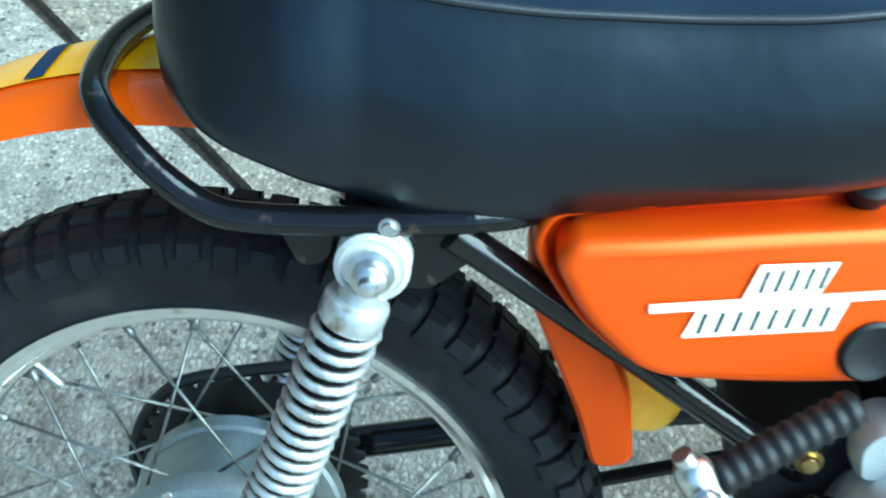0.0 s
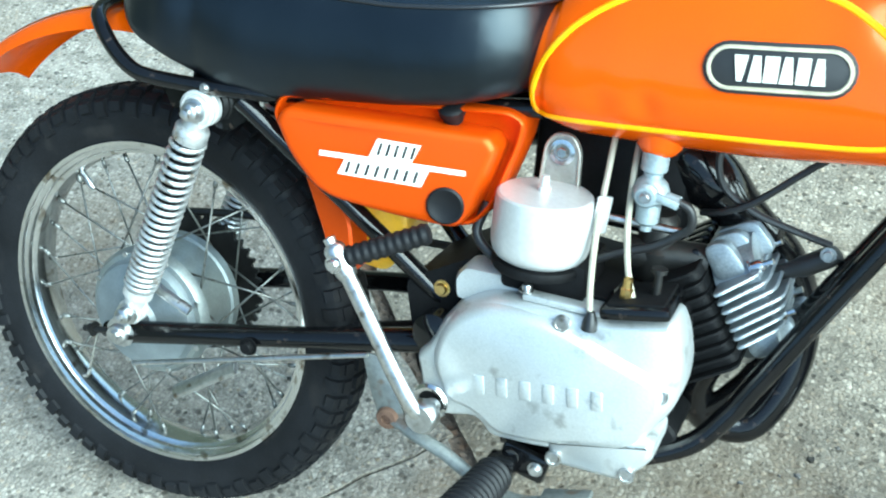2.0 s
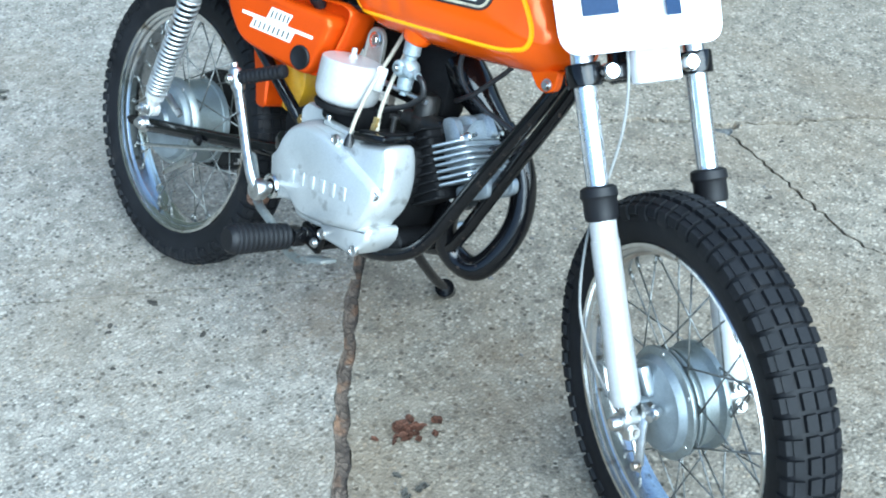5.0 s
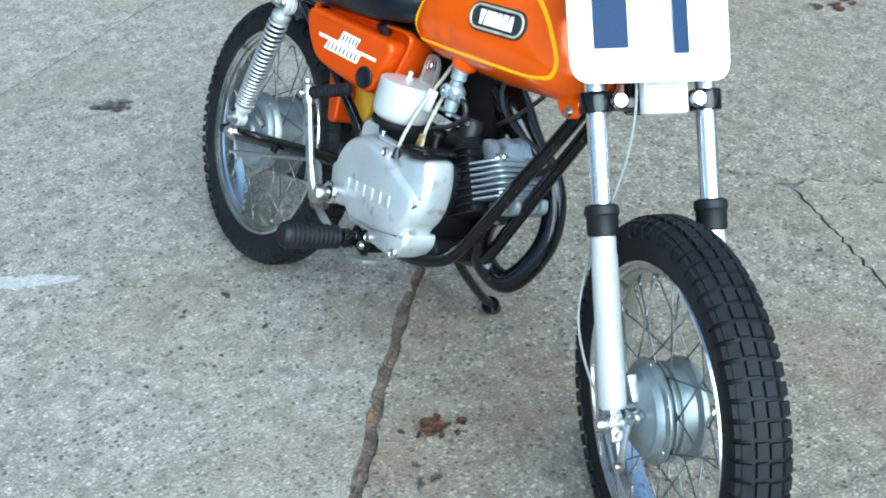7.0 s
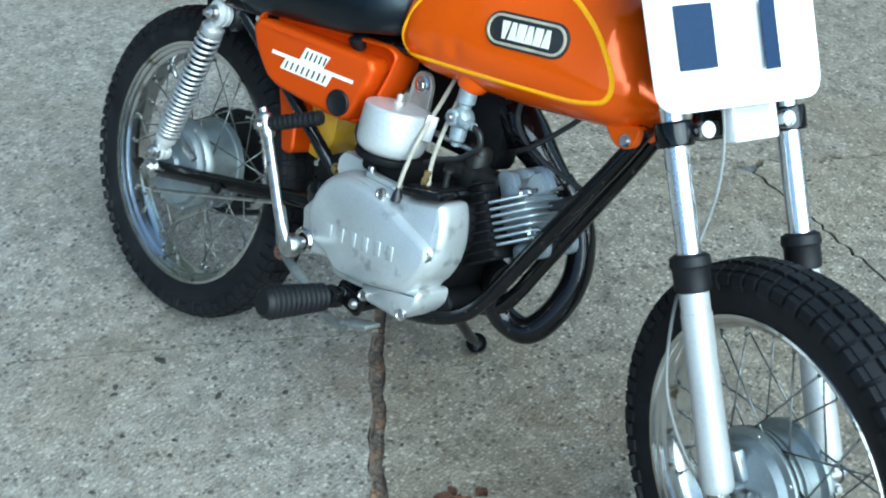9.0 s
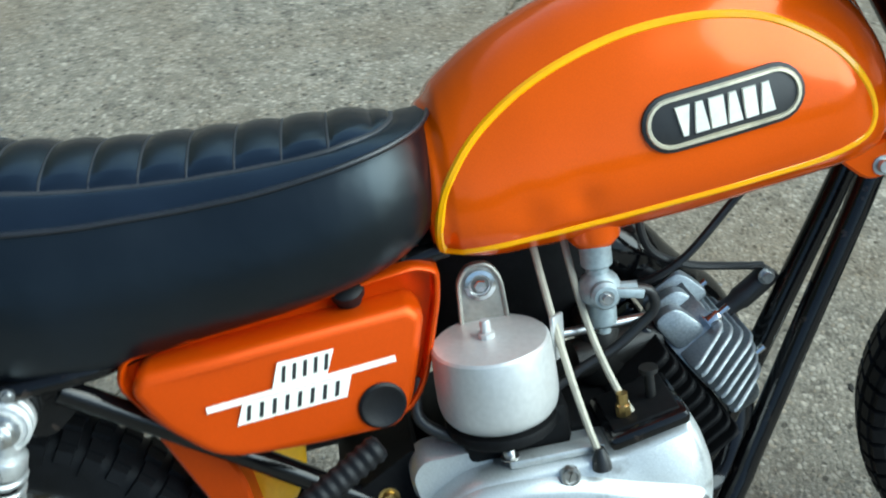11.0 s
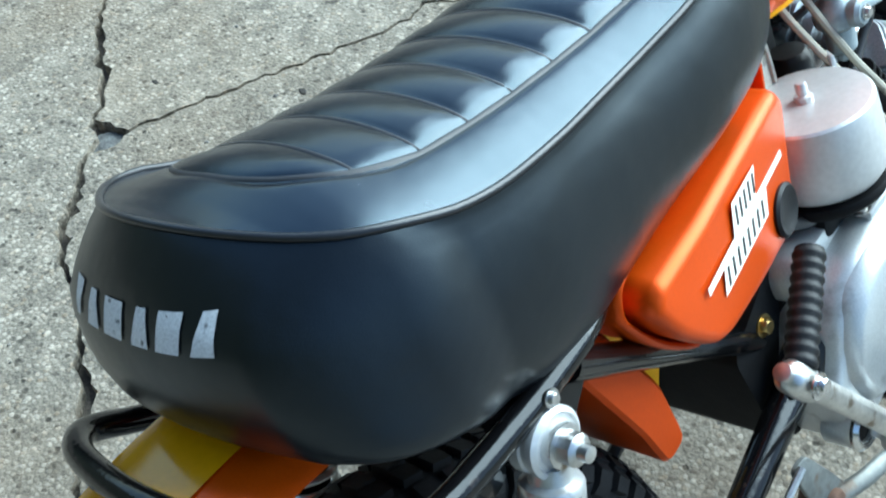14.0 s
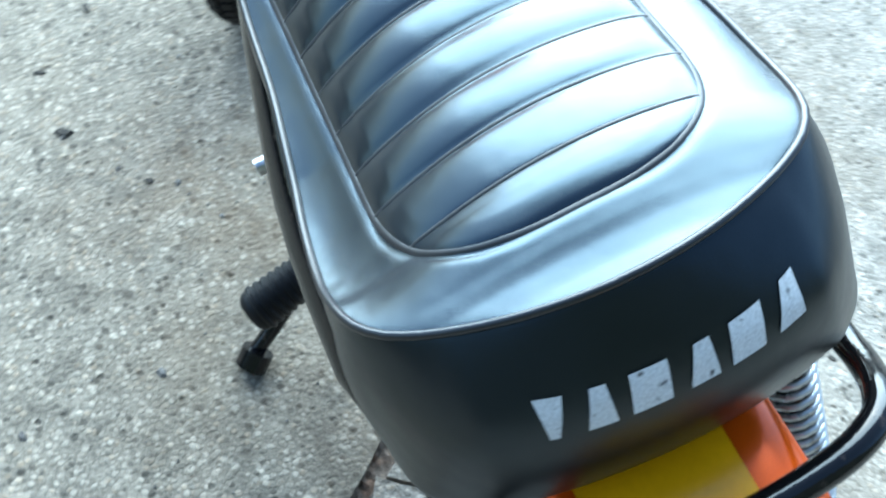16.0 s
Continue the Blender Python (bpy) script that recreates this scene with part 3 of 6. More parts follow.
def wheel(name, m, label, blocks, fill):
    """A spoked wheel about the local y axis: rim, knobbly tyre, drum hub and crossed spokes."""
    rim_prof = [(0.2015, -0.031), (0.203, -0.028), (0.197, -0.0255), (0.193, -0.022), (0.187, -0.017), (0.1855, -0.008), (0.1845, 0), (0.1855, 0.008),
                (0.187, 0.017), (0.193, 0.022), (0.197, 0.0255), (0.203, 0.028), (0.2015, 0.031), (0.1968, 0.0303), (0.1958, 0.0262),
                (0.1908, 0.0248), (0.1898, 0.0186), (0.1845, 0.0164), (0.1825, 0.008), (0.1815, 0), (0.1825, -0.008), (0.1845, -0.0164), (0.1898, -0.0186),
                (0.1908, -0.0248), (0.1958, -0.0262), (0.1968, -0.0303)]
    bm = lathe(rim_prof, (0, 0, 0), (0, 1, 0), 96, closed=True)
    bm.transform(m)
    w = part(name, bm, RIM, bike, label, smooth=30)
    carcass = [(r, y * WIDE) for r, y in ((0.199, -0.029), (0.205, -0.034), (0.216, -0.0368), (0.228, -0.0385), (0.239, -0.0385), (0.247, -0.035), (0.2525, -0.028), (0.256, -0.018), (0.2575, 0),
               (0.256, 0.018), (0.2525, 0.028), (0.247, 0.035), (0.239, 0.0385), (0.228, 0.0385), (0.216, 0.0368), (0.205, 0.034), (0.199, 0.029))]
    tyre = lathe(carcass, (0, 0, 0), (0, 1, 0), 96)
    # tread blocks: two middle rows, two flank rows, two shoulder rows
    rows = [(-0.0084, 0.2563, 0.0074, 0.0, -0.05), (0.0084, 0.2563, 0.0074, 0.09, 0.05), (-0.0236, 0.2515, 0.0058, 0.05, -0.46), (0.0236, 0.2515, 0.0058, 0.14, 0.46)]
    for y, r, hw, phase, tilt in rows:
        for k in range(blocks):
            ang = 2 * math.pi * (k + phase) / blocks
            mm = Matrix.Rotation(ang, 4, "Y") @ Matrix.Translation((0, y, r)) @ Matrix.Rotation(-tilt, 4, "X")
            b = bmesh.new()
            L = 2 * math.pi * r / blocks * fill
            lo = [b.verts.new(mm @ Vector(q)) for q in ((-L, -hw, -0.006), (L, -hw, -0.006), (L, hw, -0.006), (-L, hw, -0.006))]
            hi = [b.verts.new(mm @ Vector(q)) for q in ((-L * 0.9, -hw * 0.92, 0.0052), (L * 0.9, -hw * 0.92, 0.0052), (L * 0.9, hw * 0.92, 0.0052), (-L * 0.9, hw * 0.92, 0.0052))]
            b.faces.new(hi)
            for q in range(4):
                b.faces.new((lo[q], lo[(q + 1) % 4], hi[(q + 1) % 4], hi[q]))
            BLOCKS.append(b)
    for s in (-1, 1):
        for k in range(blocks):
            ang = 2 * math.pi * (k + (0.03 if s < 0 else 0.1)) / blocks
            rot = Matrix.Rotation(ang, 4, "Y")
            b = bmesh.new()
            L = 2 * math.pi * 0.245 / blocks * fill * 0.86
            reach = 0.231 if k % 2 else 0.237
            sec = [(0.2535, 0.0285 * 0.93), (0.2485, 0.0415 * WIDE), (0.2385, 0.0438 * WIDE), (reach, 0.0418 * WIDE)]
            a_ = [b.verts.new(rot @ Vector((-L, s * y, r))) for r, y in sec]
            c_ = [b.verts.new(rot @ Vector((L, s * y, r))) for r, y in sec]
            ai = [b.verts.new(rot @ Vector((-L * 1.1, s * (y - 0.008), r - 0.003))) for r, y in sec]
            ci = [b.verts.new(rot @ Vector((L * 1.1, s * (y - 0.008), r - 0.003))) for r, y in sec]
            for q in range(3):
                b.faces.new((a_[q], a_[q + 1], c_[q + 1], c_[q]))
                b.faces.new((a_[q], a_[q + 1], ai[q + 1], ai[q]))
                b.faces.new((c_[q], c_[q + 1], ci[q + 1], ci[q]))
            b.faces.new((a_[3], c_[3], ci[3], ai[3]))
            BLOCKS.append(b)
    tread = join(*BLOCKS)
    BLOCKS.clear()
    tyre.transform(m)
    tread.transform(m)
    part("tyre", tyre, RUBBER, w, "black rubber tyre", smooth=35)
    tagged(part("tread", tread, RUBBER, w, "black knobbly tread blocks", smooth=35), kind="stuff")
    return w


BLOCKS = []


def spokes(parent, m, r_hub, y_hub, count=18):
    """Crossed spokes of one wheel; all share two meshes."""
    r_rim = 0.1835
    for s in (-1, 1):
        ang = 2 * math.pi / count * 1.9
        p0 = Vector((0, s * y_hub, r_hub))
        p1 = Vector((r_rim * math.sin(ang), s * 0.006, r_rim * math.cos(ang)))
        p2 = Vector((-p1.x, p1.y, p1.z))
        meshes = []
        for q in (p1, p2):
            d = (q - p0)
            bm = join(tube([p0, p0 + d * 0.91], 0.00125, 6), tube([p0 + d * 0.91, p0 + d * 0.985], 0.0026, 6))
            me = bpy.data.meshes.new("spoke")
            bm.to_mesh(me)
            bm.free()
            me.materials.append(SPOKE)
            me.shade_smooth()
            meshes.append(me)
        for k in range(count):
            o = new("spoke", meshes[k % 2])
            o.parent = parent
            o.matrix_local = m @ Matrix.Rotation(2 * math.pi * (k + (0.5 if s > 0 else 0)) / count, 4, "Y")


M_REAR = Matrix.Translation(REAR)
rear_wheel = wheel("rear_wheel", M_REAR, "spoked rear wheel with polished rim", 70, 0.35)
front_wheel = wheel("front_wheel", STEER, "spoked front wheel turned to the right", 70, 0.42)

# hubs
rear_hub = lathe([(0, -0.062), (0.02, -0.062), (0.022, -0.055), (0.06, -0.05), (0.074, -0.046), (0.078, -0.04), (0.079, -0.034), (0.074, -0.03), (0.073, 0.018), (0.076, 0.02), (0.077, 0.03),
                  (0.05, 0.036), (0.03, 0.05), (0.02, 0.06), (0, 0.06)], REAR, (0, 1, 0), 48)
part("hub", rear_hub, HUB, rear_wheel, "cast aluminium drum brake hub", smooth=35)
part("brake_plate", lathe([(0, -0.07), (0.022, -0.07), (0.026, -0.064), (0.05, -0.062), (0.064, -0.056), (0.0685, -0.0475), (0.0685, -0.044)], REAR, (0, 1, 0), 40), DRUM, rear_wheel, "dull grey rear brake plate", smooth=35)
spokes(rear_wheel, M_REAR, 0.0745, 0.032)
fh = lathe([(0, -0.046), (0.05, -0.04), (0.0615, -0.034), (0.0645, -0.0318), (0.0715, -0.0305), (0.0725, -0.0285), (0.0715, -0.0255), (0.064, -0.0245), (0.0635, -0.0215), (0.0695, -0.0205), (0.0705, -0.0185), (0.0695, -0.0165),
            (0.0625, -0.0155), (0.0615, -0.0095), (0.0655, -0.0085), (0.066, -0.006), (0.0655, -0.0035), (0.0615, -0.0025), (0.0615, 0.013), (0.066, 0.0165), (0.0695, 0.018), (0.0705, 0.0215), (0.0695, 0.026), (0.03, 0.034), (0.018, 0.048), (0, 0.048)], (0, 0, 0), (0, 1, 0), 56)
part("hub", steered(fh), HUB, front_wheel, "weathered cast aluminium drum hub", smooth=35)
spokes(front_wheel, STEER, 0.066, 0.024)

# ---- front fork ----
legs_of = {}
for s, nm in ((-1, "right"), (1, "left")):
    y = s * 0.079
    leg = part("fork_leg", steered(lathe([(0, 0.008), (0.0165, 0.008), (0.0185, 0.012), (0.0192, 0.02), (0.0178, 0.12), (0.0178, 0.212), (0.0168, 0.2125), (0.0168, 0.245), (0, 0.245)], (0, y, 0), (0, 0, 1), 28)),
               SILVER, bike, "silver-painted lower fork leg", smooth=35)
    legs_of[s] = leg
    part("fork_tube", steered(tube([(0, y, 0.24), (0, y, 0.62)], 0.0138, 24)), TUBE, leg, "chromed fork tube")
    part("dust_boot", steered(lathe([(0.0175, 0.236), (0.0205, 0.238), (0.0212, 0.244), (0.0212, 0.262), (0.0235, 0.266), (0.0225, 0.276), (0.0175, 0.279), (0.0135, 0.279)], (0, y, 0), (0, 0, 1), 28)), GRIP, leg, "black rubber fork boot", smooth=35)
    part("axle_nut", steered(join(hexbolt((0, s * 0.092, -0.012), (0, s, 0), 0.009, 0.012), tube([(0, s * 0.06, -0.012), (0, s * 0.09, -0.012)], 0.011, 14))), STEEL, leg)
front_axle = part("axle", steered(tube([(0, -0.102, -0.012), (0, 0.102, -0.012)], 0.0058, 12)), STEEL, front_wheel)
clamp = join(*[lathe([(0.0138, -0.014), (0.021, -0.014), (0.022, -0.011), (0.022, 0.011), (0.021, 0.014), (0.0138, 0.014)], (0, s * 0.079, 0.412), (0, 0, 1), 24) for s in (-1, 1)],
             box((0.03, 0.125, 0.02), pose(-0.006, 0, 0.412), 0.004), box((0.03, 0.05, 0.012), pose(-0.02, 0, 0.405), 0.004))
triple = part("fork_clamp", steered(clamp), BLACK, bike, "black steel lower fork clamp", smooth=35)
for s in (-1, 1):
    part("clamp_bolt", steered(join(lathe([(0, 0), (0.0085, 0), (0.0085, 0.006), (0.011, 0.008), (0.011, 0.016), (0.009, 0.019), (0, 0.019)], (0.012, s * 0.056, 0.412), (1, 0, 0), 14))), CHROME, triple)
part("fork_clamp", steered(join(*[lathe([(0.0138, -0.012), (0.021, -0.012), (0.021, 0.012), (0, 0.012)], (0, s * 0.079, 0.612), (0, 0, 1), 24) for s in (-1, 1)], box((0.03, 0.125, 0.02), pose(-0.006, 0, 0.612), 0.004))), BLACK, bike, "black steel upper fork clamp", smooth=35)
part("steering_head", steered(lathe([(0.02, 0.4), (0.026, 0.405), (0.026, 0.42), (0.021, 0.43), (0.021, 0.58), (0.026, 0.59), (0.026, 0.605), (0, 0.605)], (-0.035, 0, 0), (0, 0, 1), 24)), BLACK, bike, smooth=35)
part("cable_bracket", steered(join(box((0.022, 0.062, 0.05), pose(0.022, 0.008, 0.418), 0.004), box((0.006, 0.05, 0.08), pose(0.03, 0.004, 0.45), 0.002))), WHITE, triple, "pale plate bracket behind the race plate")

# number plate
plate_out = rounded([(-0.128, 0.432), (0.096, 0.432), (0.098, 0.655), (-0.13, 0.655)], 0.03, 8)


def plate_at(u, v, dep):
    """On the slightly bowed race plate ahead of the fork."""
    return STEER @ Vector((0.052 + dep - 0.9 * (u + 0.016) ** 2, u, v))


plate_bm = stack(plate_out, [(0.0015, 0), (0, 0.0008), (0, 0.0022), (0.0012, 0.003)], plate_at)
plate = part("race_plate", plate_bm, WHITE, bike, "white plastic race plate with blue print", smooth=35)
for u0, u1, v0, v1 in ((-0.097, -0.052, 0.476, 0.545), (0.012, 0.033, 0.468, 0.545)):
    part("print_bar", stack([(u0, v0), (u1, v0), (u1, v1), (u0, v1)], [(0, 0.003), (0, 0.0042)], plate_at), BLUE, plate, "plain dark blue printed bar", smooth=0)

# front brake cable and plate arm
part("brake_cable", steered(tube(curve([(0.03, -0.032, 0.46), (0.03, -0.036, 0.4), (0.018, -0.046, 0.34), (-0.012, -0.06, 0.28), (-0.03, -0.085, 0.22), (-0.034, -0.106, 0.14), (-0.03, -0.105, 0.08), (-0.018, -0.092, 0.02), (-0.004, -0.072, -0.035)], 8), 0.0019, 8)), GREYCABLE, bike, "grey front brake cable")
front_plate = part("brake_plate", steered(lathe([(0, -0.064), (0.013, -0.064), (0.016, -0.054), (0.022, -0.05), (0.046, -0.047), (0.052, -0.043), (0.057, -0.0425), (0.0615, -0.036), (0.0625, -0.033)], (0, 0, 0), (0, 1, 0), 44)), DRUM, front_wheel, "grey cast front brake plate", smooth=35)
part("anchor_lug", steered(box((0.024, 0.014, 0.04), pose(0.006, -0.053, 0.034, 8, 0, 0), 0.004)), CAST, front_plate, smooth=35)
part("cable_stop", steered(lathe([(0, 0), (0.008, 0), (0.008, 0.01), (0.005, 0.012), (0.005, 0.022), (0, 0.023)], (0.03, -0.056, 0.0), (0.5, -0.8, -0.2), 14)), STEEL, front_plate, smooth=35)
part("brake_lever_arm", steered(join(tube([(0.016, -0.062, 0.0), (0.012, -0.07, -0.03), (0.0, -0.072, -0.07)], 0.0055, 8, squash=0.5), lathe([(0, 0), (0.009, 0), (0.009, 0.014), (0, 0.014)], (0.016, -0.054, 0.0), (0, -1, 0), 14))), STEEL, front_plate, "zinc brake arm", smooth=35)
part("cable_end", steered(join(tube([(-0.006, -0.072, -0.04), (0.0, -0.073, -0.075)], 0.0035, 8), hexbolt((0.0, -0.074, -0.07), (0, -1, 0), 0.006, 0.008))), STEEL, front_plate, smooth=35)
for k in range(6):
    a_ = 2 * math.pi * (k + 0.3) / 6
    part("plate_rivet", steered(lathe([(0, 0.002), (0.0028, 0.0015), (0.0034, 0), (0, -0.001)], (0.066 * math.sin(a_), -0.0305, 0.066 * math.cos(a_)), (0, -1, 0), 8)), STEEL, front_plate)
for s in (-1, 1):
    part("axle_clamp", steered(join(box((0.02, 0.016, 0.05), pose(0, s * 0.079, -0.012), 0.005), hexbolt((0.011, s * 0.079, 0.0), (1, 0, 0), 0.005, 0.006), hexbolt((0.011, s * 0.079, -0.026), (1, 0, 0), 0.005, 0.006))), STEEL, legs_of[s], "zinc axle clamp", smooth=35)

# ---- fuel tank ----
TOP = [(0.440, 0.668), (0.447, 0.69), (0.473, 0.711), (0.499, 0.727), (0.524, 0.738), (0.557, 0.750), (0.60, 0.758), (0.66, 0.761), (0.71, 0.757), (0.745, 0.745), (0.773, 0.727), (0.798, 0.697), (0.811, 0.664), (0.818, 0.64)]
BOT = [(0.440, 0.588), (0.447, 0.573), (0.484, 0.564), (0.552, 0.566), (0.646, 0.571), (0.735, 0.581), (0.79, 0.588), (0.806, 0.6), (0.818, 0.62)]
WID = [(0.440, 0.064), (0.447, 0.073), (0.47, 0.08), (0.52, 0.087), (0.58, 0.0905), (0.66, 0.0905), (0.72, 0.0865), (0.76, 0.08), (0.79, 0.062), (0.806, 0.045), (0.818, 0.02)]


DENTS = ((0.5515, 0.616, 0.0078, 0.003), (0.5115, 0.6115, 0.009, 0.002))  # place, reach and depth


def tank_y(x, z):
    """Half width of the tank at a place of its side view."""
    hi, lo, w = smooth_lerp(TOP, x), smooth_lerp(BOT, x), smooth_lerp(WID, x)
    c = lo + (hi - lo) * 0.42
    h = (hi - c) if z > c else (c - lo)
    q = 2.15 if z > c else 2.6
    dent = sum(d * math.exp(-((x - dx) ** 2 + (z - dz) ** 2) / (2 * r * r)) for dx, dz, r, d in DENTS)
    return w * max(0.0, 1 - min(1.0, abs(z - c) / h) ** q) ** (1 / 2.3) - min(dent, w * 0.5)


def tank_mesh():
    bm = bmesh.new()
    xs = [0.440 + 0.378 * (0.5 - 0.5 * math.cos(math.pi * i / 120)) for i in range(121)]
    rings = []
    for x in xs:
        hi, lo = smooth_lerp(TOP, x), smooth_lerp(BOT, x)
        c = lo + (hi - lo) * 0.42
        ring = []
        for k in range(96):
            th = 2 * math.pi * k / 96
            s, cth = math.sin(th), math.cos(th)
            z = c + ((hi - c) if s > 0 else (c - lo)) * math.copysign(abs(s) ** 0.95, s)
            y = tank_y(x, z)
            ring.append(bm.verts.new((x, math.copysign(y, cth) if abs(cth) > 1e-6 else 0.0, z)))
        rings.append(ring)
    for a_, b_ in zip(rings, rings[1:]):
        for k in range(96):
            bm.faces.new((a_[k], a_[(k + 1) % 96], b_[(k + 1) % 96], b_[k]))
    bm.faces.new(rings[0])
    bm.faces.new(rings[-1][::-1])
    bmesh.ops.remove_doubles(bm, verts=bm.verts, dist=0.0004)
    return bm


tank = part("fuel_tank", tank_mesh(), ORANGE, bike, "glossy orange teardrop fuel tank with yellow pinstripe", smooth=60)


def on_tank(x, z, lift=0.0, s=-1):
    return Vector((x, s * (tank_y(x, z) + lift), z))


LINE = [(0.447, 0.586), (0.4455, 0.6), (0.447, 0.615), (0.4525, 0.633), (0.4615, 0.65), (0.4766, 0.669), (0.4953, 0.685), (0.5177, 0.6995), (0.5437, 0.7115), (0.573, 0.721), (0.602, 0.7268), (0.635, 0.729),
        (0.663, 0.7277), (0.695, 0.7212), (0.722, 0.708), (0.748, 0.6885), (0.768, 0.663), (0.777, 0.64), (0.773, 0.623), (0.757, 0.6155), (0.7275, 0.6095), (0.666, 0.604), (0.6, 0.5985), (0.534, 0.593), (0.485, 0.589)]
for s in (-1, 1):
    # a sharp corner at the seat, smooth everywhere else
    pts = [on_tank(p.x, p.y, -0.0027, s) for p in curve([(x, z, 0) for x, z in LINE + [(0.4475, 0.5858)]], 6)]
    part("pinstripe", tube(pts, 0.0042, 8, closed=True), YELLOW, tank, "yellow pinstripe")

# tank flange at the nose, with its mounting ear
lip_pts = [(x, 0, smooth_lerp(TOP, x) + 0.002) for x in (0.772, 0.79, 0.802, 0.81, 0.815)] + [(0.821, 0, 0.63), (0.818, 0, 0.6), (0.806, 0, 0.585)]
part("nose_flange", tube(curve(lip_pts, 5), 0.006, 10, squash=0.7), ORANGE, tank)
part("nose_ear", stack(rounded([(0.76, 0.594), (0.814, 0.604), (0.81, 0.574), (0.786, 0.5695)], 0.011, 5), [(0.002, 0.02), (0, 0.022), (0, 0.036), (0.002, 0.038)], side), ORANGE, tank, smooth=35)
part("tank_bolt", hexbolt((0.798, -0.038, 0.5815), (0, -1, 0), 0.0055, 0.006), STEEL, tank)
part("filler_cap", lathe([(0, -0.006), (0.03, -0.006), (0.031, 0.0), (0.034, 0.003), (0.0355, 0.008), (0.034, 0.014), (0.028, 0.017), (0.012, 0.0185), (0, 0.019)], (0.625, 0.0, 0.763), (0, 0, 1), 40), CHROME, tank, "chromed fuel filler cap", smooth=35)

# tank badge
BC, BA = (0.657, 0.6665), math.atan2(0.011, 0.116)


def badge_at(u, v, dep):
    x, z = BC[0] + u * math.cos(BA) - v * math.sin(BA), BC[1] + u * math.sin(BA) + v * math.cos(BA)
    return on_tank(x, z, dep + 0.0)


def stadium(L, H, steps=10):
    r = H / 2
    out = [(L / 2 - r + r * math.cos(t), r * math.sin(t)) for t in [-math.pi / 2 + math.pi * k / steps for k in range(steps + 1)]]
    mid = [((L / 2 - r) * (1 - 2 * k / 6), r) for k in range(1, 6)]
    out += mid + [(-x, -z) for x, z in out] + [(-x, -z) for x, z in mid]
    return out


def badge_layers(L, H, layers):
    return stack(stadium(L, H), layers, badge_at)


badge = part("tank_badge", badge_layers(0.122, 0.0425, [(0, -0.002), (0, 0.0022), (0.002, 0.003)]), INK, tank, "black and chrome oval tank badge", smooth=35)
ring_o, ring_i = stadium(0.118, 0.0385), stadium(0.1085, 0.0295)
bm = bmesh.new()
r0, r1, r2, r3 = ([bm.verts.new(badge_at(u, v, d)) for u, v in rr] for rr, d in ((ring_o, 0.002), (offset_poly(ring_o, 0.0015), 0.0045), (offset_poly(ring_i, -0.001), 0.0045), (ring_i, 0.002)))
for a_, b_ in ((r0, r1), (r1, r2), (r2, r3)):
    for k in range(len(a_)):
        bm.faces.new((a_[k], a_[(k + 1) % len(a_)], b_[(k + 1) % len(a_)], b_[k]))
part("badge_ring", bm, GILT, badge, smooth=35)
# six plain raised shapes, tapered up or down
for k, (lo, hi) in enumerate(((0.0022, 0.0058), (0.0056, 0.003), (0.0058, 0.0058), (0.0056, 0.003), (0.0052, 0.0052), (0.0056, 0.003))):
    u = -0.031 + 0.0124 * k
    part("badge_bar", stack([(u - lo, -0.0108), (u + lo, -0.0108), (u + hi + 0.001, 0.0108), (u - hi + 0.001, 0.0108)], [(0, 0.002), (0.0005, 0.0042)], badge_at), CREAM, badge, "plain raised cream shape", smooth=0)

# fuel tap and its boss
part("tap_boss", lathe([(0.024, 0.02), (0.021, 0.002), (0.0155, -0.005), (0.012, -0.0065), (0, -0.0065)], (0.5625, -0.045, 0.571), (0, 0, 1), 24), ORANGE, tank, smooth=50)
tap = part("fuel_tap", join(lathe([(0, 0.004), (0.0125, 0.004), (0.0125, -0.014), (0.009, -0.017), (0.009, -0.021), (0.0145, -0.026), (0.0175, -0.034), (0.0165, -0.042), (0.011, -0.047), (0.0115, -0.05), (0.011, -0.064), (0.008, -0.067), (0.0055, -0.068), (0.0055, -0.073), (0, -0.073)], (0.5615, -0.05, 0.565), (0, 0, 1), 14),
           tube([(0.566, -0.052, 0.527), (0.59, -0.056, 0.527)], [0.0075, 0.0055], 10)), TAPZINC, bike, "dull grey zinc fuel tap under the tank", smooth=35)
part("tap_lever", join(lathe([(0, -0.002), (0.011, -0.002), (0.0115, 0.004), (0.009, 0.007), (0, 0.0075)], (0.5615, -0.066, 0.531), (0, -1, 0), 16), box((0.03, 0.005, 0.008), pose(0.577, -0.07, 0.531, 0, 14, 0), 0.002)), TAPZINC, tap, smooth=35)
part("tap_nut", hexbolt((0.5615, -0.0735, 0.531), (0, -1, 0), 0.004, 0.004), STEEL, tap, smooth=30)

# ---- seat ----
PIPE = [(0.02, 0.739), (0.03, 0.7325), (0.038, 0.727), (0.049, 0.7195), (0.06, 0.713), (0.075, 0.7075), (0.1, 0.698), (0.12, 0.688), (0.15, 0.68), (0.2, 0.674), (0.27, 0.671), (0.32, 0.672), (0.37, 0.677), (0.41, 0.682), (0.445, 0.686), (0.47, 0.688)]
CROWN = [(0.02, 0.741), (0.038, 0.732), (0.05, 0.7305), (0.067, 0.731), (0.09, 0.728), (0.123, 0.7195), (0.179, 0.708), (0.234, 0.7015), (0.289, 0.698), (0.343, 0.6955), (0.396, 0.694), (0.43, 0.69), (0.455, 0.688), (0.48, 0.687)]
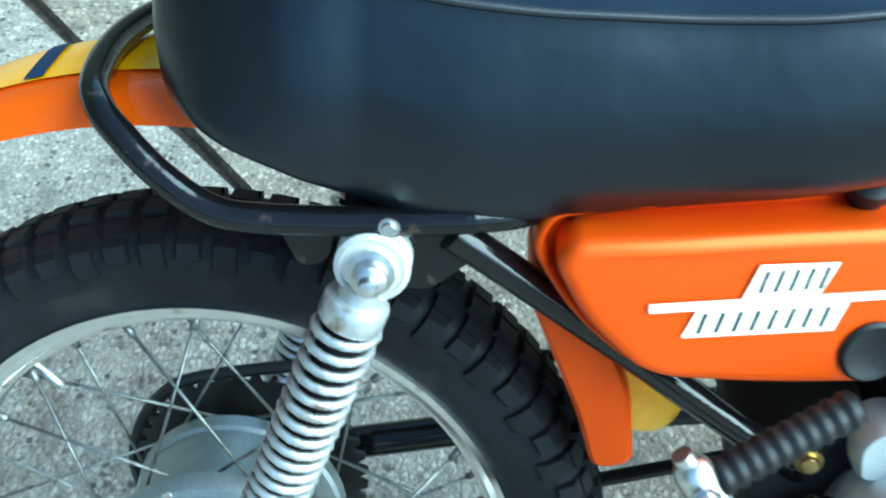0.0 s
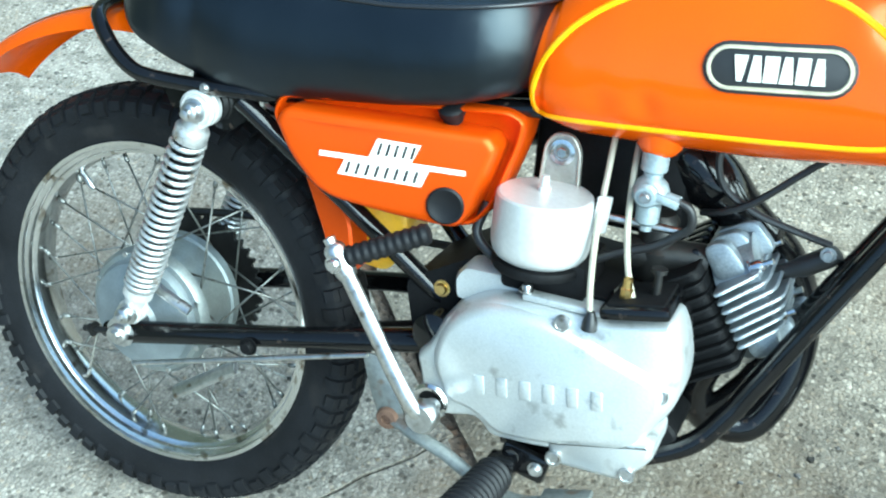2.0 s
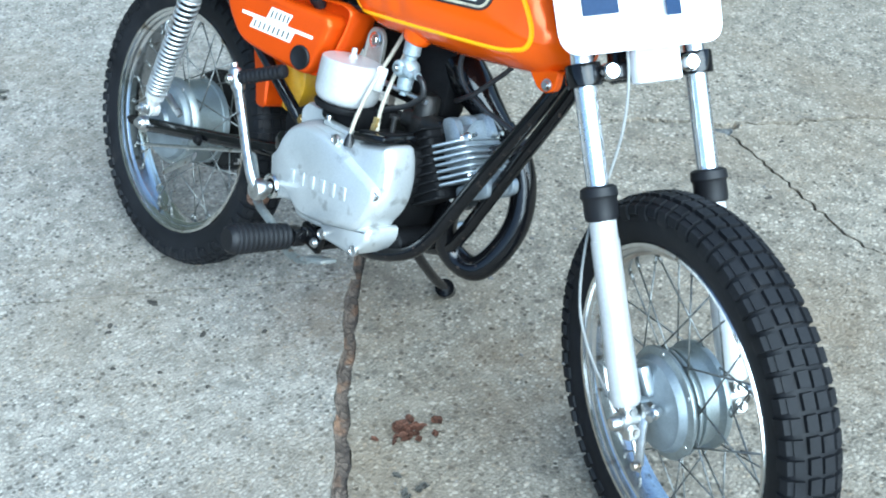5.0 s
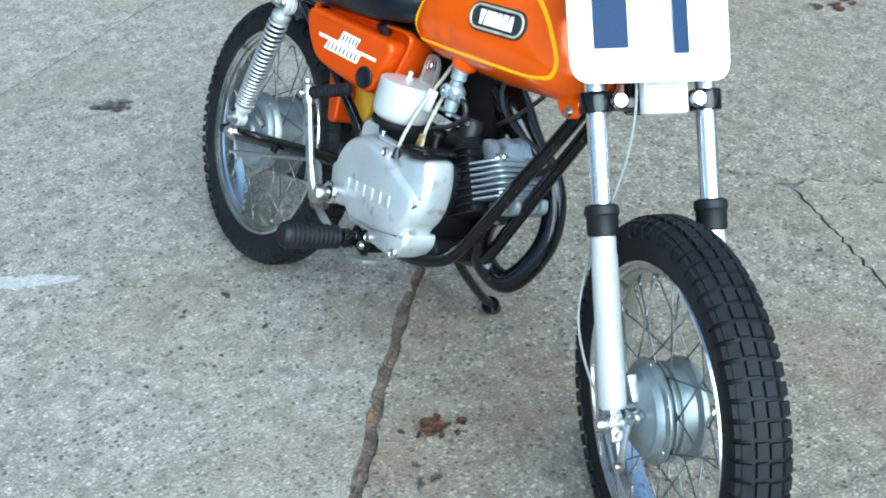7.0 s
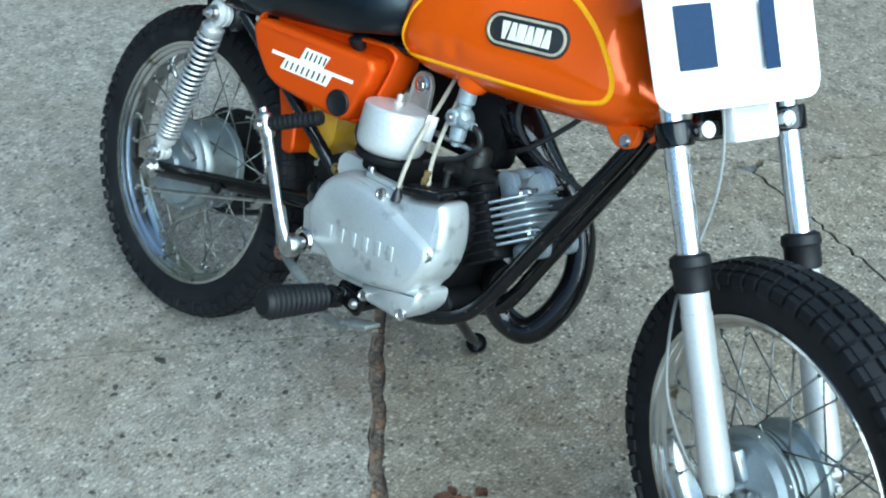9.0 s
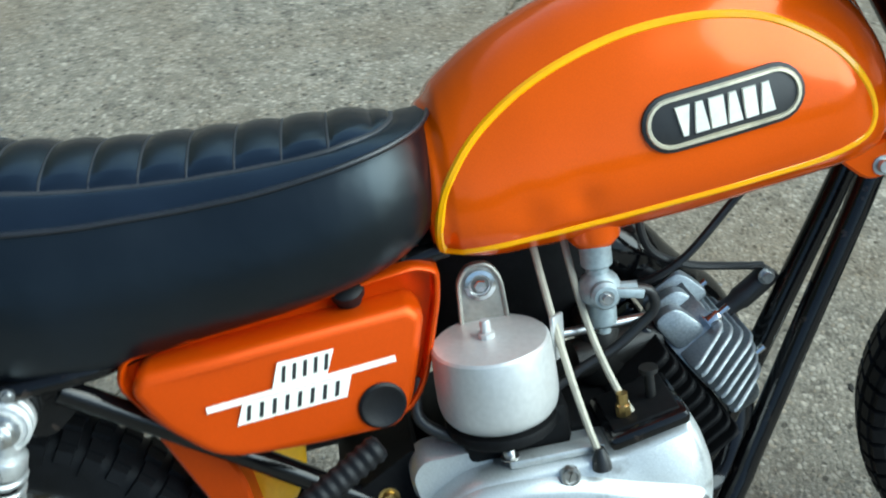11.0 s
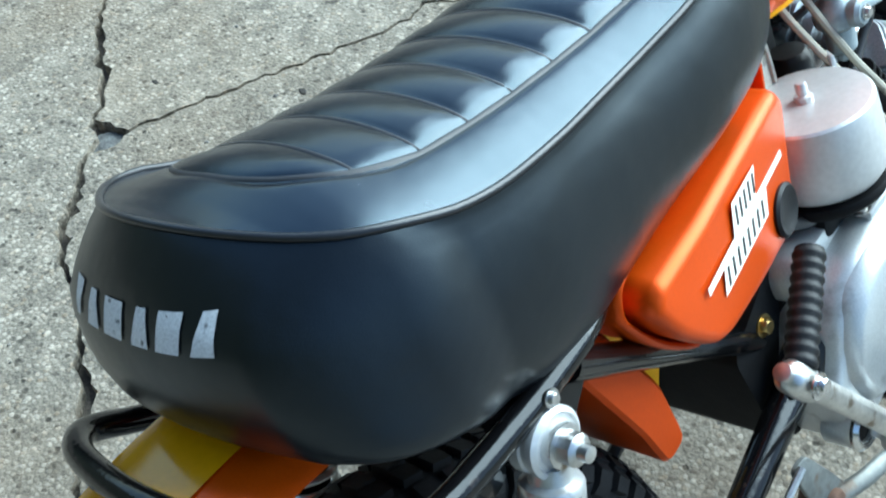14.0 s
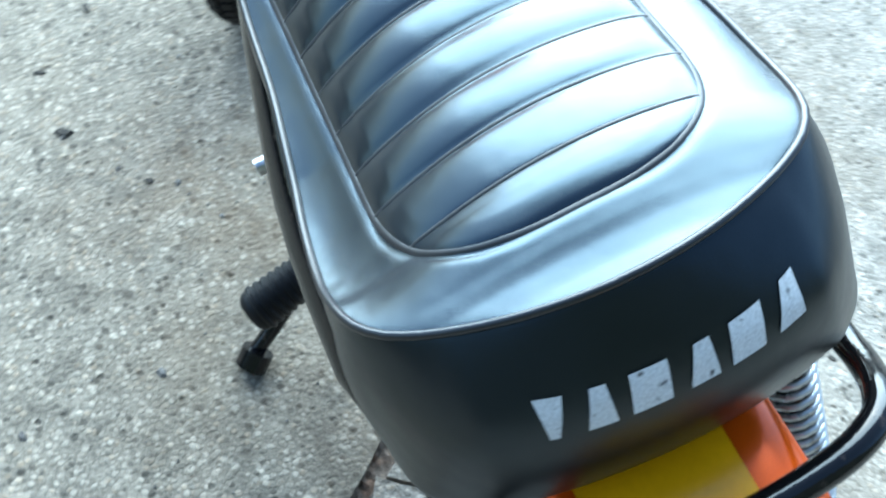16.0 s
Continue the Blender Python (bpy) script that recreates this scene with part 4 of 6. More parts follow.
UNDER = [(0.0, 0.628), (0.04, 0.626), (0.05, 0.622), (0.06, 0.614), (0.072, 0.603), (0.088, 0.591), (0.105, 0.58), (0.12, 0.573), (0.14, 0.567), (0.19, 0.565), (0.242, 0.5715), (0.324, 0.58), (0.38, 0.589), (0.4, 0.594), (0.46, 0.604)]
seat_half = [(0.0394, 0.02), (0.0435, 0.04), (0.0504, 0.06), (0.06, 0.08), (0.0725, 0.098), (0.09, 0.1095), (0.12, 0.1155), (0.16, 0.1165), (0.2, 0.114), (0.27, 0.109), (0.335, 0.108), (0.385, 0.103), (0.42, 0.088), (0.445, 0.057)]
seat_plan = [(p.x, p.y) for p in curve([(0.038, 0, 0)] + [(x, -y, 0) for x, y in seat_half] + [(0.456, 0, 0)] + [(x, y, 0) for x, y in seat_half[::-1]], 6, closed=True)]


def resample(poly, n):
    P = [Vector(p) for p in poly]
    L = [0.0]
    for i in range(len(P)):
        L.append(L[-1] + (P[(i + 1) % len(P)] - P[i]).length)
    out, j = [], 0
    for k in range(n):
        d = L[-1] * k / n
        while L[j + 1] < d:
            j += 1
        f = (d - L[j]) / max(1e-9, L[j + 1] - L[j])
        q = P[j].lerp(P[(j + 1) % len(P)], f)
        out.append((q.x, q.y))
    return out


seat_plan = [(x, y * (1 - 0.1 * min(1.0, max(0.0, (x - 0.12) / 0.24)) if y > 0 else 1.0)) for x, y in resample(seat_plan, 380)]
SPINE0, SPINE1 = 0.115, 0.385
PAD_W, PAD_X0, PAD_X1, RIB0, RIB = 0.081, 0.08, 0.427, 0.112, 0.0333


def pad_edge(x, y):
    """Distance inside the quilted panel's rounded outline."""
    cx, hx, r = (PAD_X0 + PAD_X1) / 2, (PAD_X1 - PAD_X0) / 2, 0.058
    qx, qy = abs(x - cx) - hx + r, abs(y) - PAD_W + r
    return r - math.hypot(max(qx, 0), max(qy, 0)) - min(max(qx, qy), 0)


def pipe_z(x, y):
    """Height of the piping; the left edge sags a little towards the tank."""
    sag = min(1.0, max(0.0, (x - 0.2) / 0.2))
    return smooth_lerp(PIPE, x) - (0.0115 + 0.014 * sag * sag * (3 - 2 * sag)) * min(1.0, max(0.0, y / 0.07)) * min(1.0, max(0.0, (x - 0.1) / 0.1))


def seat_top_z(x, y, f):
    zp, zc = pipe_z(x, y), smooth_lerp(CROWN, x)
    z = zp + (zc - zp) * (1 - f ** 2.2) + 0.0065 * (1 - f) ** 0.5 * f * f
    # the padding has settled towards the left side
    back, fore = (min(1.0, max(0.0, (x - a0) / w)) for a0, w in ((0.045, 0.06), (0.3, 0.1)))
    z -= 0.18 * (y + math.hypot(y, 0.03)) / 2 * back * (1 + 0.25 * fore) * (1 - f ** 5)
    d = pad_edge(x, y)
    if d > 0:
        ph = (x - RIB0 + 0.001 * (y / PAD_W) ** 2) / RIB
        ph -= math.floor(ph)
        z += (0.0036 - 0.0018 * min(1.0, max(0.0, (0.16 - x) / 0.06))) * abs(math.sin(math.pi * ph)) ** 0.5 * min(1.0, d / 0.014) ** 0.7
    z -= 0.0014 * math.exp(-(d / 0.003) ** 2)
    return z


REAR_CORNER = [(-0.1, 0.02), (0.0, 0.028), (0.05, 0.033), (0.12, 0.036), (0.3, 0.039), (0.45, 0.0395), (0.6, 0.0365), (0.72, 0.031), (0.8, 0.0255), (0.9, 0.0155), (0.95, 0.009), (0.98, 0.004), (1.0, 0.0), (1.1, -0.03)]
REAR_FACE = [(-0.1, 0.02), (0.0, 0.031), (0.05, 0.0365), (0.12, 0.0395), (0.3, 0.0415), (0.45, 0.0395), (0.6, 0.034), (0.72, 0.027), (0.8, 0.0208), (0.9, 0.0115), (0.95, 0.006), (0.98, 0.0026), (1.0, 0.0), (1.1, -0.03)]


def seat_mesh():
    bm = bmesh.new()
    n = len(seat_plan)
    rings = []
    # side wall, from the under edge to the piping
    for t in [0.0, 0.02, 0.06, 0.12, 0.2, 0.3, 0.4, 0.5, 0.6, 0.7, 0.8, 0.88, 0.94, 0.98, 1.0]:
        ring = []
        for x, y in seat_plan:
            back = min(1.0, max(0.0, (0.12 - x) / 0.06))
            back = back * back * (3 - 2 * back)
            front = max(0.0, (x - 0.4) / 0.06) if x > 0.4 else 0.0
            bulge = 0.007 * math.sin(math.pi * min(1, t * 1.05)) ** 0.8
            tuck = -0.009 * (1 - t) ** 7
            corner = min(1.0, (y / 0.075) ** 2)
            cx = min(max(x, SPINE0), SPINE1)
            d = Vector((x - cx, y * 0.6, 0))
            d = d.normalized() if d.length > 1e-6 else Vector((0, 0, 0))
            out_ = (bulge + tuck) * (1 - back) + back * (smooth_lerp(REAR_FACE, t) * (1 - corner) + smooth_lerp(REAR_CORNER, t) * corner)
            out_ += back * (x - 0.038) * min(1.0, max(0.0, (1 - t) / 0.3)) * min(1.0, max(0.0, (0.105 - abs(y)) / 0.035)) * 0.8
            out_ -= front * 0.004
            zb, zp = smooth_lerp(UNDER, x) - (back * 0.004 * corner if y > 0 else 0.0), pipe_z(x, y)
            ring.append(bm.verts.new((x + d.x * out_, y + d.y * out_ * (1 - 0.75 * back * (1 - 0.75 * (1 - t) ** 3)), zb + (zp - zb) * t)))
        rings.append(ring)
    # top, shrinking towards the spine
    steps = 64
    for k in range(1, steps + 1):
        f = 1 - k / steps
        ring = []
        for x, y in seat_plan:
            cx = min(max(x, SPINE0), SPINE1)
            px, py = cx + (x - cx) * f, y * f
            ring.append(bm.verts.new((px, py, seat_top_z(px, py, f))))
        rings.append(ring)
    for i, (a_, b_) in enumerate(zip(rings, rings[1:])):
        for k in range(n):
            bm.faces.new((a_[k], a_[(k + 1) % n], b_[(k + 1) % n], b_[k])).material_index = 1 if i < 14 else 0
    bm.faces.new(rings[0][::-1]).material_index = 1
    bmesh.ops.remove_doubles(bm, verts=bm.verts, dist=0.00012)
    return bm, n


seat_bm, _ = seat_mesh()
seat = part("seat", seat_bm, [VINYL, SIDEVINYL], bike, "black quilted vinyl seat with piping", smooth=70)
part("piping", tube([(x, y, seat_top_z(x, y, 1.0) + 0.0008) for x, y in seat_plan[::3]], 0.0023, 6, closed=True), PIPING, seat, "dark vinyl piping", smooth=180)

WELD = material("pressed_vinyl_seam", (0.022, 0.022, 0.024), 0.5, grain_scale=900)


def strip(points, half, closed=False):
    """A flat ribbon over the seat's top along plan points."""
    bm = bmesh.new()
    n = len(points)
    prev = first = None
    for i, (x, y) in enumerate(points):
        a_, b_ = points[(i - 1) % n if closed else max(i - 1, 0)], points[(i + 1) % n if closed else min(i + 1, n - 1)]
        t = Vector((b_[0] - a_[0], b_[1] - a_[1])).normalized()
        row = []
        for k in (-1, -0.4, 0.4, 1):
            px, py = x - t.y * half * k, y + t.x * half * k
            row.append(bm.verts.new((px, py, surface_z(px, py) + (0.0007 if abs(k) < 0.5 else -0.0008))))
        if prev:
            for k in range(3):
                bm.faces.new((prev[k], prev[k + 1], row[k + 1], row[k]))
        first = first or row
        prev = row
    if closed:
        for k in range(3):
            bm.faces.new((prev[k], prev[k + 1], first[k + 1], first[k]))
    return bm


def surface_z(x, y):
    """The seat's top at a plan point."""
    cx = min(max(x, SPINE0), SPINE1)
    lo, hi = 0.0, 1.0
    d = Vector((x - cx, y))
    best = 1.0
    if d.length > 1e-6:
        ang = math.atan2(d.y, d.x)
        best = d.length / max(0.02, min(math.hypot(p[0] - cx, p[1]) for p in seat_plan if abs(math.atan2(p[1], p[0] - cx) - ang) < 0.05))
    else:
        best = 0.0
    return seat_top_z(x, y, min(1.0, best))


pad_loop = rounded([(PAD_X0, -PAD_W), (PAD_X1, -PAD_W), (PAD_X1, PAD_W), (PAD_X0, PAD_W)], 0.072, 14)
part("weld_seam", strip(resample(pad_loop, 150), 0.0022, True), WELD, seat, "pressed grey seam round the quilting", smooth=180)
k = 0
while RIB0 + k * RIB < PAD_X1 - 0.02:
    x = RIB0 + k * RIB
    w = next(q for q in [PAD_W - 0.001 * i for i in range(70)] if pad_edge(x - 0.001 * (q / PAD_W) ** 2, q) > 0.0005)
    part("weld_seam", strip([(x - 0.001 * ((w * (i / 12 - 1)) / PAD_W) ** 2, w * (i / 12 - 1)) for i in range(25)], 0.0015), WELD, seat, "", smooth=180)
    k += 1

# printed bars on the seat's rear face
rear_tree = BVHTree.FromPolygons([v.co for v in seat.data.vertices], [list(p.vertices) for p in seat.data.polygons])


def rear_face(y, z):
    """A point just off the seat's rear face."""
    hit_ = rear_tree.ray_cast(Vector((-0.3, y, z)), Vector((1, 0, 0)))[0]
    return (hit_ if hit_ else Vector((0, y, z))) - Vector((0.001, 0, 0))


# six plain shapes across the rear face: left and right edge, taper of the foot and of the top
for f0, f1, foot, top in ((0.0, 0.115, 0.34, 1.0), (0.156, 0.282, 1.0, 0.52), (0.306, 0.477, 1.0, 0.96), (0.515, 0.651, 1.0, 0.52), (0.671, 0.83, 1.0, 0.98), (0.862, 1.0, 1.0, 0.52)):
    yc, hw = 0.0585 - 0.1245 * (f0 + f1) / 2, 0.1245 * (f1 - f0) / 2 * 0.82
    bm = bmesh.new()
    grid = [[bm.verts.new(rear_face(yc + hw * (foot + (top - foot) * j / 5) * (1 - i / 2) - 0.0006 * j, 0.684 + 0.0165 * j / 5)) for i in range(5)] for j in range(6)]
    for j in range(5):
        for i in range(4):
            bm.faces.new((grid[j][i], grid[j][i + 1], grid[j + 1][i + 1], grid[j + 1][i]))
    part("print_bar", bm, SILK, seat, "plain worn silver printed shape", smooth=60)

# ---- rear fender ----
FENDER_Y = 0.006


def fender_ring(ang, r, half, lip):
    """A cross-section of the fender at an angle from straight up (towards the rear)."""
    out = []
    for k in range(13):
        u = -1 + 2 * k / 12
        y = half * u + FENDER_Y
        drop = 0.014 * abs(u) ** 4.5 + (lip if abs(u) > 0.99 else 0)
        rr = r - drop
        out.append(Vector((-rr * math.sin(ang), y, 0.262 + rr * math.cos(ang))))
    return out


def fender(name, a0, a1, r0, r1, half, label, steps=28):
    bm = bmesh.new()
    rings, inner = [], []
    for i in range(steps + 1):
        t = i / steps
        ang, r = radians(a0 + (a1 - a0) * t), r0 + (r1 - r0) * t
        rings.append([bm.verts.new(p) for p in fender_ring(ang, r, half, 0.006)])
        inner.append([bm.verts.new(p) for p in fender_ring(ang, r - 0.0025, half - 0.001, 0.0035)])
    for A, flip in ((rings, False), (inner, True)):
        for a_, b_ in zip(A, A[1:]):
            for k in range(12):
                f = (a_[k], a_[k + 1], b_[k + 1], b_[k])
                bm.faces.new(f[::-1] if flip else f)
    for A, B in ((rings[0], inner[0]), (rings[-1], inner[-1])):
        for k in range(12):
            bm.faces.new((A[k], A[k + 1], B[k + 1], B[k]))
    for k in (0, 12):
        for i in range(steps):
            bm.faces.new((rings[i][k], rings[i + 1][k], inner[i + 1][k], inner[i][k]))
    return part(name, bm, ORANGE, bike, label, smooth=45)


rear_fender = fender("rear_fender", -24, 50, 0.347, 0.35, 0.0605, "glossy orange rear fender with a yellow panel")
bm = bmesh.new()
prev = None
for i in range(31):
    t = i / 30
    ang = radians(-8 + 50 * t)
    r = 0.347 + 0.003 * ((-8 + 50 * t + 24) / 74) + 0.0014
    ring = []
    for u in (-0.45, -0.333, -0.1667, 0, 0.1667, 0.333, 0.5, 0.6, 0.68):
        rr = r - 0.014 * abs(u * 0.066 / 0.0605) ** 4.5
        ring.append(bm.verts.new((-rr * math.sin(ang), 0.066 * u + FENDER_Y, 0.262 + rr * math.cos(ang))))
    if prev:
        for k in range(8):
            bm.faces.new((prev[k], prev[k + 1], ring[k + 1], ring[k]))
    prev = ring
stripe = bmesh.new()
prev = None
for i in range(9):
    y = -0.0225 + 0.072 * i / 8
    row = []
    for k in (0, 1):
        ang = radians(12.2 + 2.0 * k + 1.2 * i / 8)
        rr = 0.3512 - 0.014 * abs((y - FENDER_Y) / 0.0605) ** 4.5
        row.append(stripe.verts.new((-rr * math.sin(ang), y, 0.262 + rr * math.cos(ang))))
    if prev:
        stripe.faces.new((prev[0], prev[1], row[1], row[0]))
    prev = row
part("stripe", stripe, BLUE, rear_fender, "dark blue stripe across the yellow panel", smooth=60)
part("yellow_panel", bm, YELLOW, rear_fender, "yellow panel on the fender", smooth=60)

# ---- frame ----
rail_side = [(0.17, 0.106, 0.567), (0.12, 0.109, 0.565), (0.06, 0.1095, 0.565), (0.035, 0.1085, 0.57), (0.012, 0.1045, 0.585), (-0.008, 0.096, 0.602), (-0.022, 0.083, 0.612), (-0.032, 0.055, 0.617)]
loop = [(x, -y, z) for x, y, z in rail_side] + [(-0.037, 0, 0.619)] + rail_side[::-1]
frame_ob = part("frame", tube(curve(loop, 6), 0.008, 14), BLACK, bike, "black tubular steel frame")
for s in (-1, 1):
    part("rail", tube(curve([(0.168, s * 0.106, 0.567), (0.19, s * 0.1, 0.567), (0.215, s * 0.086, 0.568), (0.26, s * 0.062, 0.568), (0.45, s * 0.045, 0.585)], 5), 0.0078, 12), BLACK, frame_ob)
    part("rear_stay", tube([(0.158, s * 0.1, 0.556), (0.26, s * 0.074, 0.468), (0.37, s * 0.05, 0.372)], 0.0098, 14), BLACK, frame_ob)
    part("down_tube", tube(curve([(0.81, s * 0.018, 0.6), (0.787, s * 0.021, 0.55), (0.734, s * 0.026, 0.45), (0.682, s * 0.031, 0.35), (0.664, s * 0.034, 0.316), (0.63, s * 0.042, 0.275), (0.56, s * 0.055, 0.25), (0.45, s * 0.06, 0.245)], 6), 0.0107, 14), BLACK, frame_ob)
    part("gusset", stack(rounded([(0.105, 0.585), (0.165, 0.583), (0.175, 0.545), (0.145, 0.52), (0.1, 0.53)], 0.01, 3), [(0, s * -0.088), (0, s * -0.1)], side), BLACK, frame_ob, smooth=30)
part("backbone", tube([(0.16, 0, 0.56), (0.45, 0, 0.6), (0.82, 0, 0.63)], 0.016, 14), BLACK, frame_ob)
part("seat_bolt", hexbolt((0.128, -0.1165, 0.566), (0, -1, 0), 0.0036, 0.004), STEEL, frame_ob)
part("bracket", stack(rounded([(0.065, 0.566), (0.1, 0.566), (0.095, 0.538), (0.08, 0.533)], 0.008, 4), [(0, 0.098), (0, 0.102)], side), BLACK, frame_ob, smooth=30)

# swing arm
for s in (-1, 1):
    arm = part("swing_arm", tube([(-0.024, s * 0.09, 0.253), (0.0, s * 0.09, 0.255), (0.24, s * 0.084, 0.309), (0.37, s * 0.073, 0.336)], [0.009, 0.0132, 0.0118, 0.014], 14, squash=0.85), BLACK, bike, "black tubular swing arm")
    part("axle_nut", join(hexbolt((0.004, s * 0.1, 0.26), (0, s, 0), 0.012, 0.011), tube([(0.004, s * 0.105, 0.26), (0.004, s * 0.117, 0.26)], 0.0065, 10)), STEEL, arm)
    part("chain_adjuster", join(tube([(-0.046, s * 0.1, 0.252), (0.0, s * 0.1, 0.259)], 0.004, 8), hexbolt((-0.032, s * 0.1, 0.254), (-1, 0, 0), 0.006, 0.008)), OILY, arm)
part("axle", tube([(0, -0.112, 0.26), (0, 0.112, 0.26)], 0.0065, 12), STEEL, rear_wheel)


# ---- shock absorbers ----
def shock(s):
    lo, hi = (Vector((0.024, -0.1045, 0.294)), Vector((0.119, -0.1125, 0.543))) if s < 0 else (Vector((0.014, 0.084, 0.294)), Vector((0.109, 0.094, 0.543)))
    ax = (hi - lo).normalized()
    L = (hi - lo).length
    body = part("shock_absorber", lathe([(0, 0.008), (0.011, 0.008), (0.012, 0.02), (0.0165, 0.024), (0.0165, 0.034), (0, 0.0345)], lo, ax, 24),
                SILVER, bike, "silver rear shock absorber with open spring", smooth=35)
    part("top_collar", lathe([(0, L - 0.037), (0.017, L - 0.0368), (0.0178, L - 0.0355), (0.0178, L - 0.0245), (0.0168, L - 0.0225), (0.0125, L - 0.021), (0.0115, L - 0.012), (0, L - 0.012)], lo, ax, 24), SPRING, body, smooth=35)
    part("damper_tube", tube([lo + ax * 0.03, lo + ax * (L - 0.04)], 0.0125, 18), MATT, body, "black damper tube inside the spring")
    turns, n = 22, 22 * 14
    u = ax.orthogonal().normalized()
    v = ax.cross(u)
    pts = []
    for k in range(n + 1):
        t = k / n
        tt = t + 0.035 * math.sin(2 * math.pi * t)
        ang = 2 * math.pi * turns * t
        pts.append(lo + ax * (0.036 + (L - 0.0745) * (0.22 * t * t + 0.78 * t)) + 0.0168 * (math.cos(ang) * u + math.sin(ang) * v))
    part("spring", tube(pts, 0.0027, 7), SPRING, body, "pale coil spring", smooth=180)
    for p, r in ((hi, 0.0195), (lo, 0.0145)):
        part("eye", lathe([(0, -0.014), (r * 0.7, -0.014), (r, -0.011), (r, -0.004), (r * 0.93, -0.003), (r * 0.93, 0.0), (r, 0.001), (r, 0.005), (r * 0.86, 0.0068), (r * 0.8, 0.0055), (r * 0.66, 0.006), (r * 0.62, 0.0085), (0, 0.0085)], p, (0, s, 0), 28), SILVER, body, smooth=35)
        part("nut", join(lathe([(0, 0.0), (0.0125, 0), (0.0125, 0.003), (0.009, 0.0035), (0.009, 0.0115), (0.0078, 0.0125), (0.005, 0.0135), (0.0045, 0.019), (0, 0.02)], p + Vector((0, s * 0.0085, 0)), (0, s, 0), 12)), STEEL, body, smooth=30)
    part("mount", tube([hi - Vector((0, s * 0.03, 0)), hi], 0.008, 10), BLACK, body)


shock(-1)
shock(1)

# ---- side cover ----
def cover_y(x):
    return 0.1265 - 0.21 * (x - 0.256) * (1 if x > 0.256 else 0.4)


def cover_at(u, v, dep):
    return Vector((u, -(cover_y(u) - 0.006 - 0.016 + dep), v))


outline = [(0.197, 0.552), (0.206, 0.573), (0.24, 0.578), (0.424, 0.585), (0.441, 0.577), (0.438, 0.552), (0.418, 0.488), (0.4, 0.465), (0.33, 0.468), (0.258, 0.476), (0.22, 0.512)]
cover_out = rounded(outline, [0.012, 0.012, 0.02, 0.012, 0.014, 0.02, 0.02, 0.02, 0.05, 0.03, 0.03], 5)
panel = [(0.209, 0.551), (0.218, 0.5645), (0.315, 0.565), (0.414, 0.5625), (0.423, 0.55), (0.403, 0.484), (0.39, 0.467), (0.33, 0.4715), (0.258, 0.483), (0.224, 0.52)]
panel_out = rounded(panel, [0.012, 0.014, 0.04, 0.012, 0.012, 0.02, 0.016, 0.05, 0.03, 0.03], 6)
cover = part("side_cover", stack(cover_out, [(0.001, -0.05), (0, -0.045), (0, -0.006), (0.001, -0.0025), (0.0028, -0.0012), (0.0044, -0.002), (0.0052, -0.005), (0.0056, -0.017), (0.0075, -0.0185)], cover_at), PLASTIC, bike, "orange plastic side cover with cream decal", smooth=50)
part("raised_panel", stack(panel_out, [(0, -0.02), (0.0, 0.008), (0.0015, 0.0125), (0.0045, 0.0155), (0.009, 0.016)], cover_at), PLASTIC, cover, smooth=60)
part("plug", join(*[lathe(pr, cover_at(0.380, 0.491, 0.0172), (0.2, -1, 0), 28) for pr in ([(0.018, -0.002), (0.0185, 0.001), (0.0165, 0.0028), (0.0135, 0.002), (0.0105, 0.0005), (0, 0.0005)],)]), GRIP, cover, "round black rubber plug", smooth=35)
part("knob", lathe([(0.01, -0.008), (0.01, 0), (0.013, 0.001), (0.013, 0.008), (0.009, 0.011), (0, 0.0115)], (0.37, -0.07, 0.574), (0, -0.5, 0.85), 20), GRIP, cover, "black rubber grommet", smooth=35)


def decal_at(u, v, dep):
    return cover_at(u, v, 0.0164 + dep)


for poly in ([(0.258, 0.5295), (0.396, 0.5275), (0.396, 0.5225), (0.258, 0.5245)],
             [(0.305, 0.5285), (0.345, 0.5275), (0.3535, 0.5465), (0.3125, 0.548)],
             [(0.276, 0.5085), (0.356, 0.506), (0.3625, 0.5235), (0.2835, 0.526)]):
    part("decal", stack(poly, [(0, 0), (0, 0.0004)], decal_at), CREAM, cover, "cream speed-line decal", smooth=0)
for k in range(5):
    u = 0.3125 + 0.0078 * k
    part("decal_bar", stack([(u, 0.532), (u + 0.0026, 0.5319), (u + 0.0056, 0.5441), (u + 0.003, 0.5442)], [(0, 0.0003), (0, 0.0008)], decal_at), INK, cover, "plain dark printed bar", smooth=0)
for k in range(8):
    u = 0.283 + 0.0092 * k
    part("decal_bar", stack([(u, 0.5105 - 0.0002 * k), (u + 0.0028, 0.5104 - 0.0002 * k), (u + 0.0058, 0.522 - 0.0002 * k), (u + 0.003, 0.5221 - 0.0002 * k)], [(0, 0.0003), (0, 0.0008)], decal_at), INK, cover, "plain dark printed bar", smooth=0)

